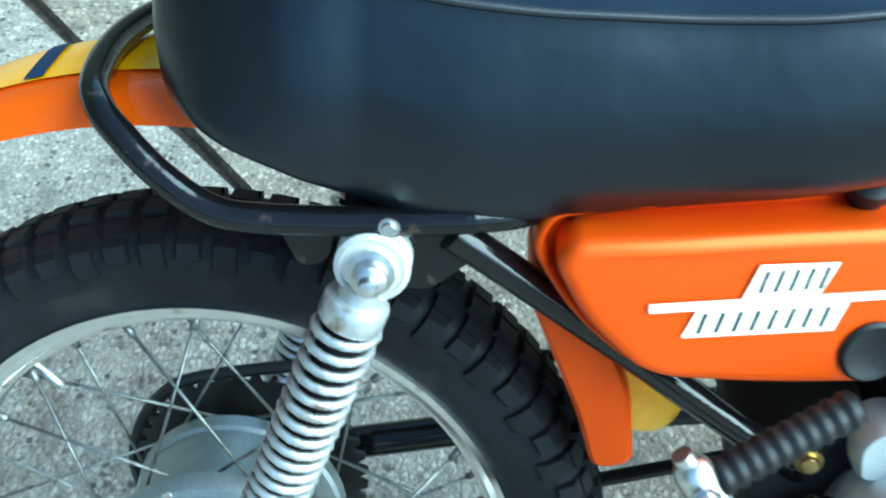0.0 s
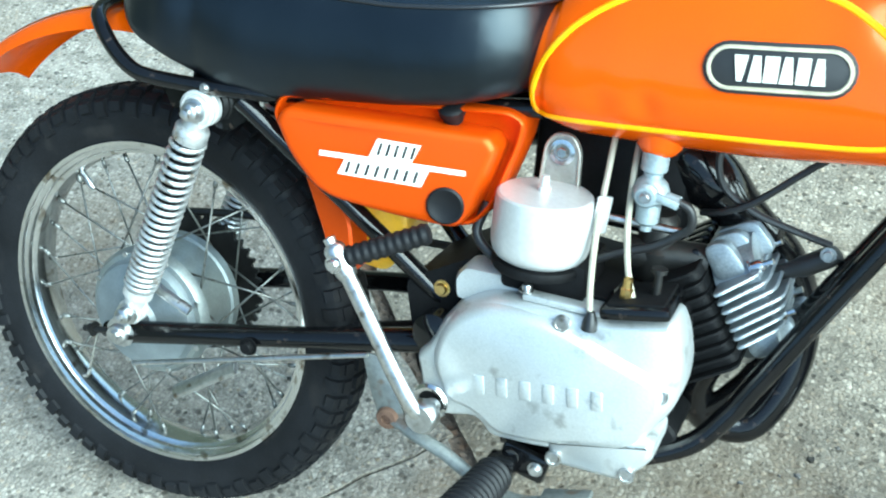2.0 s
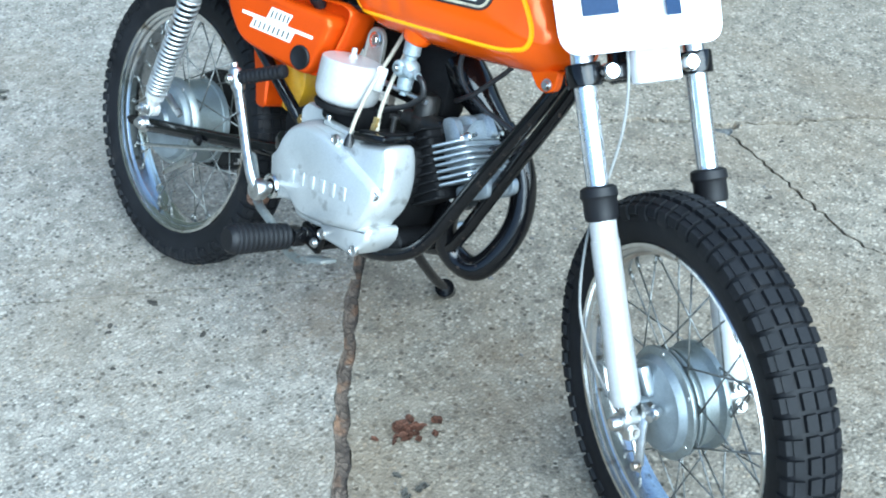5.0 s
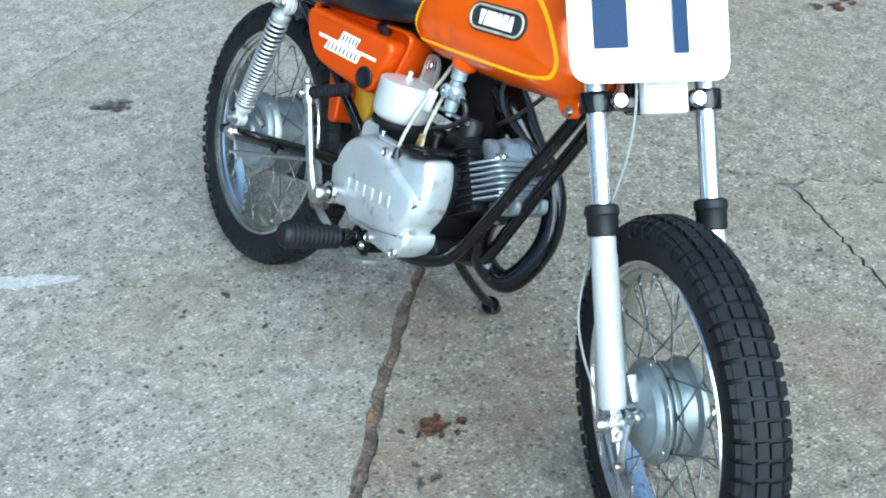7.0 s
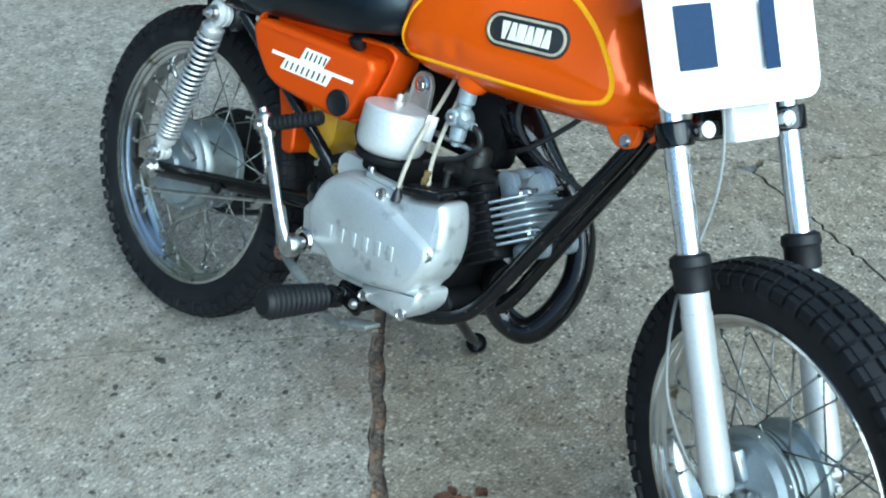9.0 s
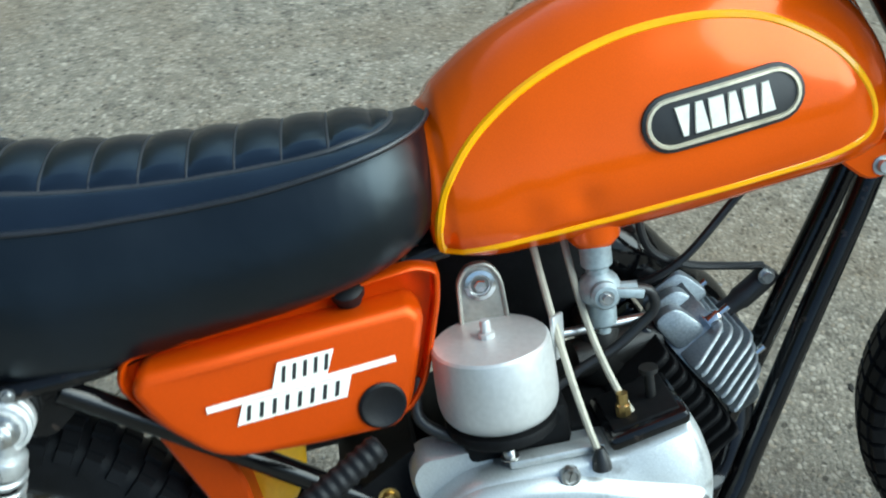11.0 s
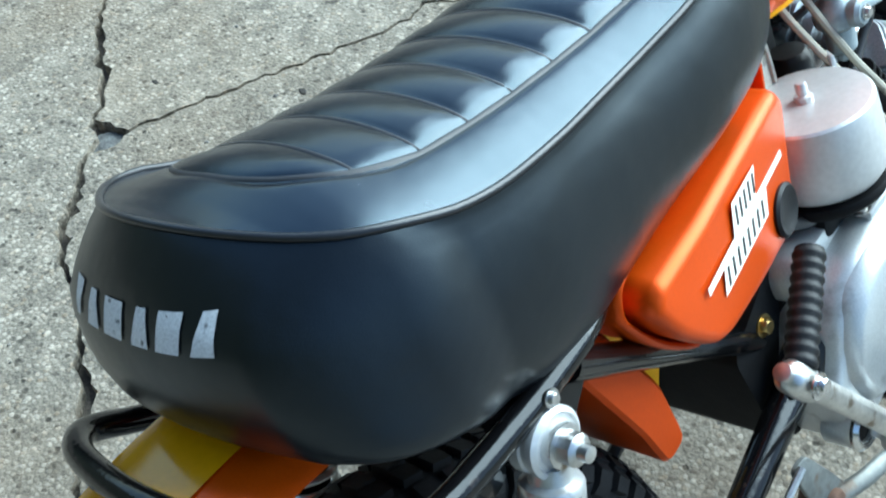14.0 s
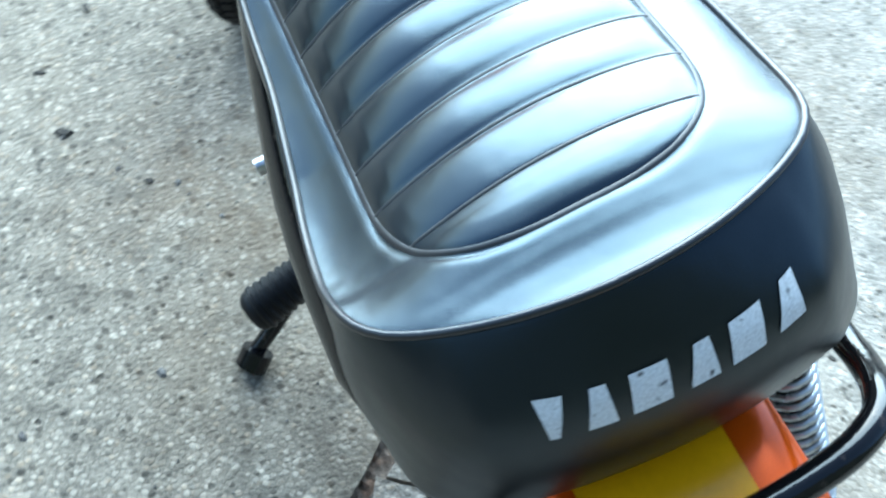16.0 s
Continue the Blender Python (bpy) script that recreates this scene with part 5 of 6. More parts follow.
# ---- engine ----
crank = rounded([(0.39, 0.34), (0.392, 0.39), (0.41, 0.425), (0.47, 0.43), (0.55, 0.425), (0.612, 0.43), (0.622, 0.39), (0.618, 0.35), (0.602, 0.315), (0.586, 0.282), (0.45, 0.281), (0.415, 0.292)], 0.018, 3)
engine = part("engine", stack(crank, [(0.004, -0.075), (0, -0.07), (0, 0.06), (0.004, 0.066)], side), MATT, bike, "silver-painted two-stroke engine", smooth=40)
case = rounded([(0.367, 0.318), (0.362, 0.334), (0.378, 0.352), (0.388, 0.378), (0.404, 0.397), (0.43, 0.413), (0.47, 0.4195), (0.534, 0.4185), (0.55, 0.4185), (0.61, 0.434), (0.62, 0.415), (0.627, 0.385), (0.626, 0.356), (0.617, 0.33), (0.602, 0.311), (0.598, 0.284), (0.5, 0.264), (0.448, 0.262), (0.434, 0.28), (0.405, 0.272), (0.38, 0.27), (0.373, 0.29)],
               [0.006, 0.008, 0.02, 0.02, 0.03, 0.03, 0.02, 0.006, 0.006, 0.008, 0.02, 0.03, 0.03, 0.02, 0.02, 0.02, 0.03, 0.02, 0.015, 0.02, 0.014, 0.02], 5)
right_cover = part("clutch_cover", stack(case, [(0.003, 0.054), (0.001, 0.058), (0, 0.062), (0.0005, 0.088), (0.0015, 0.096), (0.0035, 0.102), (0.006, 0.106), (0.009, 0.108)], side), ALLOY, engine, "satin silver engine side cover", smooth=60)
dome = rounded([(0.381, 0.335), (0.388, 0.368), (0.405, 0.395), (0.435, 0.411), (0.475, 0.414), (0.52, 0.407), (0.56, 0.392), (0.6, 0.38), (0.618, 0.372), (0.62, 0.35), (0.608, 0.318), (0.588, 0.293), (0.50, 0.273), (0.456, 0.27), (0.43, 0.29), (0.402, 0.292)], 0.03, 5)
part("dome", stack(dome, [(0, 0.094), (0.001, 0.103), (0.003, 0.109), (0.006, 0.1135), (0.0095, 0.1165), (0.0125, 0.118)], side), ALLOY, right_cover, smooth=60)
foot = rounded([(0.505, 0.285), (0.611, 0.31), (0.612, 0.289), (0.6, 0.272), (0.584, 0.257), (0.515, 0.256)], 0.008, 4)
part("cover_foot", stack(foot, [(0, 0.05), (0, 0.1), (0.003, 0.108), (0.008, 0.11)], side), ALLOY, right_cover, smooth=50)
part("rear_boss", stack(rounded([(0.392, 0.39), (0.389, 0.416), (0.4, 0.43), (0.456, 0.431), (0.462, 0.4)], 0.01, 4), [(0, 0.05), (0, 0.076), (0.003, 0.082)], side), ALLOY, right_cover, smooth=50)
part("ridge", box((0.075, 0.016, 0.007), pose(0.504, -0.094, 0.4205), 0.002), ALLOY, right_cover, smooth=35)
part("ridge_screw", hexbolt((0.468, -0.094, 0.424), (0, 0, 1), 0.005, 0.007), STEEL, right_cover, smooth=30)
for x, z in ((0.609, 0.36), (0.51, 0.408), (0.59, 0.268), (0.518, 0.264)):
    y = -0.1095 if z > 0.3 else -0.1075
    part("cover_screw", join(lathe([(0.0078, -0.004), (0.0082, 0.001), (0.0075, 0.003), (0.0055, 0.0032), (0.0045, 0.0015), (0, 0.0015)], (x, y - 0.002, z), (0, -1, 0), 16), box((0.0012, 0.001, 0.008), pose(x, y - 0.0045, z, 0, 20, 0))), STEEL, right_cover, smooth=30)
for k in range(6):
    u = 0.438 + 0.0232 * k
    part("raised_bar", box((0.0105, 0.0022, 0.02), pose(u, -0.1183, 0.3265 + 0.0031 * k, 0, -7, 0), 0.0009), ALLOY, right_cover, "plain raised cast bar")
part("carburettor", join(lathe([(0, 0), (0.021, 0), (0.023, 0.004), (0.023, 0.03), (0.019, 0.034), (0.019, 0.06), (0.014, 0.066), (0, 0.067)], (0.565, 0.0, 0.428), (0, 0, 1), 20), tube([(0.54, -0.01, 0.452), (0.615, 0.005, 0.452)], 0.017, 16)), OILY, engine, "dark oily carburettor behind the pump cover", smooth=40)
part("kick_boss", lathe([(0.018, 0.0), (0.018, 0.02), (0.016, 0.024), (0, 0.024)], (0.386, -0.085, 0.288), (0, -1, 0), 24), ALLOY, right_cover, smooth=35)

# cylinder and head, inclined forward
HC, AX, DN = Vector((0.6595, 0.028, 0.435)), Vector((0.84, 0, 0.543)), Vector((0.543, 0, -0.84))
Y3 = Vector((0, 1, 0))


def fin(d, a0, a1, w0, w1, thick):
    """One flat cooling fin: extent along the cylinder axis and across it."""
    poly = rounded([(a0, -w0), (a1, -w1), (a1, w1 - 0.016), (a0, w0 - 0.016)], 0.012, 4)
    return stack(poly, [(0.001, -thick / 2), (0, -thick / 4), (0, thick / 4), (0.001, thick / 2)], lambda u, v, dep: HC + AX * u + Y3 * v + DN * (d + dep))


def lobe(y, thick, pts, r=0.012):
    """One thick rib in the plane of the cylinder axis: outline along the axis and downwards."""
    return stack(rounded(pts, r, 4), [(0.0025, y - thick / 2), (0.0006, y - thick / 2 + 0.001), (0, y - thick / 2 + 0.003), (0, y + thick / 2 - 0.003), (0.0025, y + thick / 2)], lambda u, v, dep: HC + AX * u + DN * v + Y3 * dep)


barrel = part("cylinder", tube([HC - AX * 0.1, HC - AX * 0.024], 0.042, 24), MATT, engine, "black finned cylinder barrel")
for k in range(9):
    part("fin", fin(-0.046 + 0.0125 * k, -0.094 + 0.002 * abs(k - 3.5), -0.026, 0.076, 0.076, 0.0032), MATT, barrel, smooth=30)
part("core", fin(0.004, -0.09, -0.027, 0.066, 0.066, 0.096), MATT, barrel, smooth=30)
for y in (-0.03, -0.008, 0.014, 0.036, 0.058):
    part("rib", lobe(y, 0.016, [(-0.082, -0.03), (-0.08, -0.056), (-0.026, -0.058), (-0.026, -0.03)], 0.008), BLACK, barrel, smooth=35)
head = part("cylinder_head", tube([HC - AX * 0.024, HC + AX * 0.018], 0.046, 24), HEAD, engine, "bare aluminium finned cylinder head")
for k in range(7):
    d = -0.018 + 0.0092 * k
    part("fin", fin(d, -0.022, 0.034 - 0.004 * abs(k - 3), 0.077, 0.05, 0.0036), HEAD, head, smooth=30)
for y, reach in ((-0.033, 0.006), (-0.011, 0.017), (0.011, 0.027), (0.033, 0.027), (0.055, 0.018)):
    part("rib", lobe(y, 0.0155, [(-0.022, -0.018), (-0.022, -0.058), (reach - 0.004, -0.056), (reach + 0.004, -0.018)]), HEAD, head, smooth=35)
    part("rib", lobe(y, 0.0155, [(-0.022, 0.042), (reach + 0.006, 0.042), (reach, 0.066), (-0.022, 0.064)]), HEAD, head, smooth=35)
for dd in (-0.022, 0.03):
    for yy in (-0.036, 0.02):
        part("head_nut", join(hexbolt(HC + AX * 0.012 + DN * dd + Y3 * yy, AX, 0.0065, 0.012), tube([HC + AX * 0.02 + DN * dd + Y3 * yy, HC + AX * 0.034 + DN * dd + Y3 * yy], 0.0032, 8)), CHROME, head, smooth=30)
part("spark_plug_cap", tube(curve([(0.68, 0.032, 0.445), (0.7, 0.032, 0.457), (0.722, 0.032, 0.472), (0.729, 0.032, 0.48)], 4), [0.0085] * 4 + [0.0105] * 8 + [0.006], 14), HOSE, engine, "black spark plug cap")
part("lead_clip", hexbolt((0.7215, 0.022, 0.478), (0, -1, 0), 0.005, 0.006), STEEL, engine, smooth=30)

# exhaust pipe sweeping under and up on the far side
ex = curve([(0.652, 0.02, 0.37), (0.628, 0.028, 0.335), (0.62, 0.04, 0.295), (0.638, 0.055, 0.262), (0.674, 0.066, 0.257), (0.698, 0.08, 0.292), (0.709, 0.092, 0.343), (0.702, 0.094, 0.396), (0.682, 0.086, 0.44), (0.655, 0.069, 0.472)], 8)
part("exhaust_pipe", tube(ex, 0.0196, 20), BLACK, bike, "gloss black exhaust pipe", smooth=180)
part("exhaust_flange", lathe([(0.014, 0), (0.026, 0), (0.026, 0.008), (0.018, 0.012)], (0.655, 0.02, 0.375), (-0.5, 0.1, -0.8), 20), STEEL, engine, smooth=35)
part("muffler", tube(curve([(0.665, 0.07, 0.464), (0.632, 0.058, 0.491), (0.6, 0.047, 0.521), (0.56, 0.047, 0.548), (0.49, 0.065, 0.558), (0.3, 0.108, 0.515), (0.15, 0.115, 0.49)], 5), [0.0175, 0.0185, 0.02, 0.0215, 0.023, 0.0245, 0.026, 0.0275, 0.029, 0.03] + [0.031] * 20 + [0.022], 20), BLACK, bike, "black muffler on the far side", smooth=180)

# air cleaner
can = part("air_cleaner", lathe([(0, 0.45), (0.03, 0.4502), (0.037, 0.4512), (0.042, 0.4545), (0.0452, 0.459), (0.0468, 0.4645), (0.0475, 0.471), (0.0472, 0.49), (0.0462, 0.5105), (0.0455, 0.5135), (0.0436, 0.5152), (0.03, 0.5165), (0, 0.517)], (0.469, -0.0705, 0), (0, 0, 1), 48), SILVER, bike, "silver canister air cleaner", smooth=35)
part("wing_bolt", lathe([(0.0065, 0.517), (0.0065, 0.521), (0.004, 0.522), (0.0045, 0.5285), (0.0036, 0.5315), (0, 0.532)], (0.467, -0.07, 0), (0, 0, 1), 10), SILVER, can, smooth=35)
tab = rounded([(0.45, 0.505), (0.491, 0.505), (0.489, 0.55), (0.48, 0.564), (0.462, 0.564), (0.453, 0.552)], 0.012, 5)
part("bracket", stack(tab, [(0.001, 0.03), (0, 0.031), (0, 0.0372), (0.0012, 0.0378), (0.0028, 0.0372), (0.0036, 0.0352)], side), TABZINC, can, "zinc mounting tab", smooth=30)
part("tab_bolt", join(lathe([(0.0125, 0.0), (0.0125, 0.0025), (0.009, 0.003), (0.0085, 0.0015), (0.007, 0.0015)], (0.471, -0.0355, 0.546), (0, -1, 0), 24), hexbolt((0.471, -0.036, 0.546), (0, -1, 0), 0.0055, 0.005, False)), CHROME, can, smooth=30)
part("intake_block", box((0.085, 0.08, 0.04), pose(0.478, -0.045, 0.436), 0.008), MATT, engine)
part("shaft_bracket", tube([(0.5, -0.05, 0.497), (0.6, -0.04, 0.493)], 0.004, 10), STEEL, engine)
part("support_post", box((0.016, 0.004, 0.036), pose(0.522, -0.062, 0.502, 0, 6, 48), 0.0015), SILVER, can, "silver support plate", smooth=30)
part("can_seal", lathe([(0.03, 0.4515), (0.044, 0.4505), (0.0455, 0.446), (0.043, 0.4415), (0.03, 0.441)], (0.469, -0.0705, 0), (0, 0, 1), 40), MATT, can, "black rubber ring under the canister", smooth=50)

# oil pump cover, oil lines and cables
pump = part("pump_cover", box((0.066, 0.07, 0.013), pose(0.575, -0.079, 0.4335, 0, -12, 0), 0.005), BLACK, engine, "black plastic pump cover", smooth=35)
part("rim", box((0.054, 0.058, 0.004), pose(0.5742, -0.0785, 0.4402, 0, -12, 0), 0.0018), MATT, pump, smooth=35)
part("banjo", join(lathe([(0.006, 0), (0.006, 0.012), (0.0045, 0.013), (0.0045, 0.022), (0, 0.023)], (0.561, -0.09, 0.436), (0, 0, 1), 8)), BRASS, pump, "brass cable ferrule")
part("pump_screw", lathe([(0.004, 0), (0.004, 0.024), (0.0075, 0.025), (0.0075, 0.029), (0, 0.029)], (0.586, -0.08, 0.441), (0, 0, 1), 12), OILY, pump)
part("cable", tube(curve([(0.517, -0.025, 0.575), (0.519, -0.045, 0.54), (0.523, -0.077, 0.49), (0.529, -0.099, 0.447), (0.535, -0.11, 0.418)], 8), 0.003, 8), CABLE, bike, "cream control cable")
part("cable", tube(curve([(0.541, -0.03, 0.575), (0.543, -0.046, 0.54), (0.548, -0.065, 0.5), (0.557, -0.082, 0.465), (0.567, -0.09, 0.44)], 8), 0.003, 8), CABLE, bike, "cream control cable")
part("cable_boot", lathe([(0.008, 0.0), (0.007, 0.008), (0.0035, 0.018), (0, 0.018)], (0.5355, -0.109, 0.408), (0, 0, 1), 12), HOSE, pump)
part("hose", tube(curve([(0.588, -0.056, 0.527), (0.6, -0.055, 0.521), (0.603, -0.052, 0.505), (0.592, -0.05, 0.493), (0.57, -0.05, 0.477), (0.54, -0.05, 0.464), (0.515, -0.05, 0.45)], 8), 0.0042, 10), HOSE, bike, "black fuel hose")
part("hose", tube(curve([(0.41, -0.06, 0.49), (0.405, -0.07, 0.46), (0.43, -0.075, 0.44), (0.46, -0.07, 0.43)], 8), 0.005, 10), HOSE, bike, "black breather hose")
part("wire", tube(curve([(0.612, 0.0, 0.58), (0.611, 0.0, 0.55), (0.622, 0.005, 0.526), (0.652, 0.012, 0.507), (0.69, 0.022, 0.494), (0.722, 0.032, 0.484)], 8), 0.0036, 8), HOSE, bike, "black ignition lead")
part("wire", tube(curve([(0.71, -0.005, 0.58), (0.69, 0.0, 0.561), (0.65, 0.0, 0.523), (0.622, 0.005, 0.505), (0.6, 0.02, 0.495)], 8), 0.0036, 8), HOSE, bike, "black wire under the tank")
part("air_box", box((0.16, 0.05, 0.118), pose(0.505, 0.04, 0.517), 0.014), MATT, bike, "matt black air box under the tank", smooth=35)

# kick starter
kick = part("kick_lever", join(tube(curve([(0.392, -0.118, 0.29), (0.388, -0.14, 0.288), (0.37, -0.146, 0.315), (0.33, -0.142, 0.376), (0.297, -0.138, 0.425)], 5), [0.011] * 5 + [0.0085] * 15 + [0.0095], 14, squash=0.75),
           lathe([(0, 0), (0.015, 0), (0.0165, 0.003), (0.0165, 0.016), (0.014, 0.019), (0, 0.019)], (0.39, -0.128, 0.287), (0, -1, 0), 20),
           lathe([(0, -0.018), (0.0095, -0.018), (0.011, -0.012), (0.011, 0.012), (0.009, 0.016), (0.006, 0.018), (0.006, 0.024), (0, 0.025)], (0.293, -0.137, 0.43), (-0.55, 0, 0.83), 18)), STEEL, bike, "satin silver kick-start lever", smooth=40)
kr = [Vector((0.3, -0.135, 0.434)), Vector((0.372, -0.112, 0.467))]
rib = []
for k in range(41):
    t = k / 40
    rib.append((0.0098 + 0.0012 * (1 if k % 4 in (1, 2) else 0), t * (kr[1] - kr[0]).length))
part("kick_rubber", lathe([(0, 0)] + rib + [(0.006, rib[-1][1] + 0.002), (0, rib[-1][1] + 0.002)], kr[0], kr[1] - kr[0], 16), GRIP, kick, "ribbed black rubber", smooth=30)
part("kick_pin", hexbolt((0.293, -0.15, 0.43), (0, -1, 0), 0.006, 0.006), CHROME, kick)


# foot pegs
def peg(s):
    root = Vector((0.468, -0.115, 0.241)) if s < 0 else Vector((0.455, 0.115, 0.233))
    tip = Vector((0.46, -0.235, 0.243)) if s < 0 else Vector((0.44, 0.228, 0.213))
    L = (tip - root).length
    base = part("foot_peg", join(tube([Vector((0.468, s * 0.05, 0.243)), root + (tip - root) * 0.2], 0.009, 12), box((0.028, 0.024, 0.026), Matrix.Translation(root), 0.004)), BLACK, bike, "folding foot peg with black rubber")
    prof = [(0, 0.016)]
    for k in range(45):
        t = 0.016 + (L - 0.024) * k / 44
        prof.append((0.0175 + (0.0022 if k % 4 in (1, 2) else 0.0) + 0.004 * k / 44, t))
    prof += [(0.02, L - 0.004), (0.016, L), (0, L)]
    rub = lathe(prof, root, tip - root, 22)
    part("rubber", rub, GRIP, base, smooth=30)


peg(-1)
peg(1)

# brake pedal, rod and arm
pedal = part("brake_pedal", join(stack(rounded([(0.305, 0.318), (0.323, 0.318), (0.345, 0.279), (0.36, 0.25), (0.35, 0.237), (0.328, 0.247), (0.314, 0.283)], 0.007, 4), [(0.0006, 0.098), (0, 0.0985), (0, 0.1015), (0.0006, 0.102)], side),
           tube(curve([(0.345, -0.102, 0.252), (0.372, -0.108, 0.244), (0.405, -0.112, 0.236), (0.438, -0.116, 0.222), (0.465, -0.12, 0.214), (0.495, -0.126, 0.216), (0.525, -0.128, 0.226)], 6), 0.007, 12, squash=0.5)), DULLZINC, bike, "dull zinc brake pedal", smooth=40)
part("pedal_pad", box((0.05, 0.03, 0.006), pose(0.538, -0.125, 0.233, 0, -16, 0), 0.002), DULLZINC, pedal)
part("pedal_pivot", lathe([(0.0125, -0.02), (0.0125, 0.004), (0.0105, 0.007), (0.0055, 0.0075), (0.005, 0.004), (0, 0.004)], (0.338, -0.1, 0.251), (0, -1, 0), 16), RUST, bike, "rusty pivot bolt")
part("brake_rod", tube([(0.312, -0.105, 0.318), (0.02, -0.1, 0.225)], 0.003, 8), STEEL, bike, "thin zinc brake rod")
part("brake_arm", join(tube([(0.03, -0.078, 0.318), (0.085, -0.084, 0.3)], 0.006, 8, squash=0.5), tube([(0.062, -0.082, 0.19), (0.145, -0.086, 0.248)], 0.009, 8, squash=0.4)), STEEL, rear_wheel, "zinc brake torque arm")
part("arm_bolt", hexbolt((0.17, -0.1, 0.287), (0, -1, 0), 0.007, 0.008), MATT, bike, "dull bolt on the swing arm")

# lower frame mass, yellow bottle behind the stay, orange inner fender flap
part("engine_mount", stack(rounded([(0.33, 0.39), (0.4, 0.43), (0.41, 0.3), (0.38, 0.27), (0.35, 0.29)], 0.01, 3), [(0, -0.06), (0, 0.06)], side), MATT, frame_ob, smooth=30)
part("pivot_bolt", join(lathe([(0.022, 0), (0.022, 0.02), (0.016, 0.024), (0, 0.024)], (0.376, -0.072, 0.352), (0, -1, 0), 20)), BLACK, frame_ob, smooth=35)
part("case_bolt", hexbolt((0.37, -0.06, 0.389), (0, -1, 0), 0.006, 0.006), BRASS, frame_ob)
part("oil_bottle", stack(rounded([(0.235, 0.5), (0.3, 0.5), (0.31, 0.41), (0.29, 0.37), (0.25, 0.375), (0.232, 0.42)], 0.015, 4), [(0.006, -0.05), (0.001, -0.045), (0, 0.015), (0.006, 0.02)], side), AMBER, bike, "translucent yellow plastic oil tank", smooth=45)
part("mud_flap", stack(rounded([(0.196, 0.5), (0.228, 0.51), (0.262, 0.43), (0.268, 0.375), (0.243, 0.37), (0.232, 0.41)], 0.01, 4), [(0.003, -0.02), (0.0, -0.017), (0, 0.052), (0.003, 0.055)], side), PLASTIC, bike, "orange inner mudguard", smooth=40)

# chain, sprocket
teeth = [((0.0885 if k % 4 in (1, 2) else 0.082) * math.cos(2 * math.pi * k / 160), 0.26 + (0.0885 if k % 4 in (1, 2) else 0.082) * math.sin(2 * math.pi * k / 160)) for k in range(160)]
part("sprocket", stack(teeth, [(0, -0.062), (0, -0.067)], side), OILY, rear_wheel, "black toothed sprocket", smooth=30)
part("chain", tube(curve([(-0.09, 0.066, 0.26), (-0.064, 0.066, 0.324), (0, 0.066, 0.35), (0.2, 0.066, 0.372), (0.43, 0.066, 0.378), (0.43, 0.066, 0.32), (0.2, 0.066, 0.245), (0, 0.066, 0.17), (-0.064, 0.066, 0.196)], 8, closed=True), 0.006, 8, closed=True, squash=0.8), OILY, bike, "oily drive chain")

# side stand and gear lever on the far side
stand = part("side_stand", tube(curve([(0.52, 0.07, 0.25), (0.505, 0.12, 0.2), (0.482, 0.205, 0.134), (0.466, 0.262, 0.1)], 6), 0.0085, 12), BLACK, bike, "black side stand holding the motorcycle")
part("stand_foot", tube([(0.468, 0.25, 0.106), (0.46, 0.266, 0.095)], [0.017, 0.017], 16), BLACK, stand)
part("gear_lever", join(tube(curve([(0.45, 0.09, 0.3), (0.5, 0.1, 0.285), (0.555, 0.11, 0.268)], 5), 0.006, 10), tube([(0.555, 0.1, 0.268), (0.553, 0.165, 0.268)], 0.009, 12)), STEEL, bike, "gear lever with a rubber tip")


# ---- ground litter ----
def leaf(x, y, size, mat, label, seed, curl=0.2, clump=1, spread=0.0):
    """A dry leaf, curled and ragged, lying on the concrete; several overlap in a clump."""
    r = random.Random(seed)
    bms = []
    for c in range(clump):
        bm = bmesh.new()
        n, ln, wd = 5, size * r.uniform(0.5, 1.1), size * r.uniform(0.15, 0.4)
        rows_ = []
        for i in range(n + 1):
            t = i / n
            w = wd * math.sin(math.pi * min(1, t * 0.94 + 0.05)) ** 0.8 * r.uniform(0.75, 1.15)
            rows_.append([bm.verts.new(((t - 0.5) * ln, w * k, 0.0025 + curl * size * (abs(k) ** 1.5 * 0.35 + 0.5 * (t - 0.5) ** 2) * r.uniform(0.7, 1.3))) for k in (-1, -0.5, 0, 0.5, 1)])
        for a_, b_ in zip(rows_, rows_[1:]):
            for k in range(4):
                bm.faces.new((a_[k], a_[k + 1], b_[k + 1], b_[k]))
        res = bmesh.ops.solidify(bm, geom=bm.faces[:], thickness=0.0006)
        d = spread
        bm.transform(TILT @ pose(x + r.gauss(0, 0.55) * d, y + r.gauss(0, 0.8) * d, -0.0012 + 0.004 * r.random(), r.uniform(-6, 6), r.uniform(-6, 6), r.uniform(0, 360)))
        bms.append(bm)
    bm = join(*bms)
    return tagged(part("dry_leaf", bm, mat, None, smooth=60), label, "leaf", kind="stuff")


leaf(0.669, 0.012, 0.024, LEAF, "reddish-brown crumbled dry leaves on the concrete", 1, 0.16, 24, 0.027)
leaf(0.771, -0.068, 0.022, GREYLEAF, "grey weathered dry leaf on the concrete", 3, 0.1, 7, 0.02)
leaf(-0.872, 0.058, 0.042, GREYLEAF, "dark decayed leaves on the concrete", 5, 0.1, 16, 0.028)
leaf(-0.18, 2.06, 0.04, LEAF, "dark brown dry leaves on the concrete", 6, 0.15, 12, 0.05)
leaf(0.962, 0.935, 0.016, GREYLEAF, "grey crumbled leaf lodged at the crack", 7, 0.15, 6, 0.012)


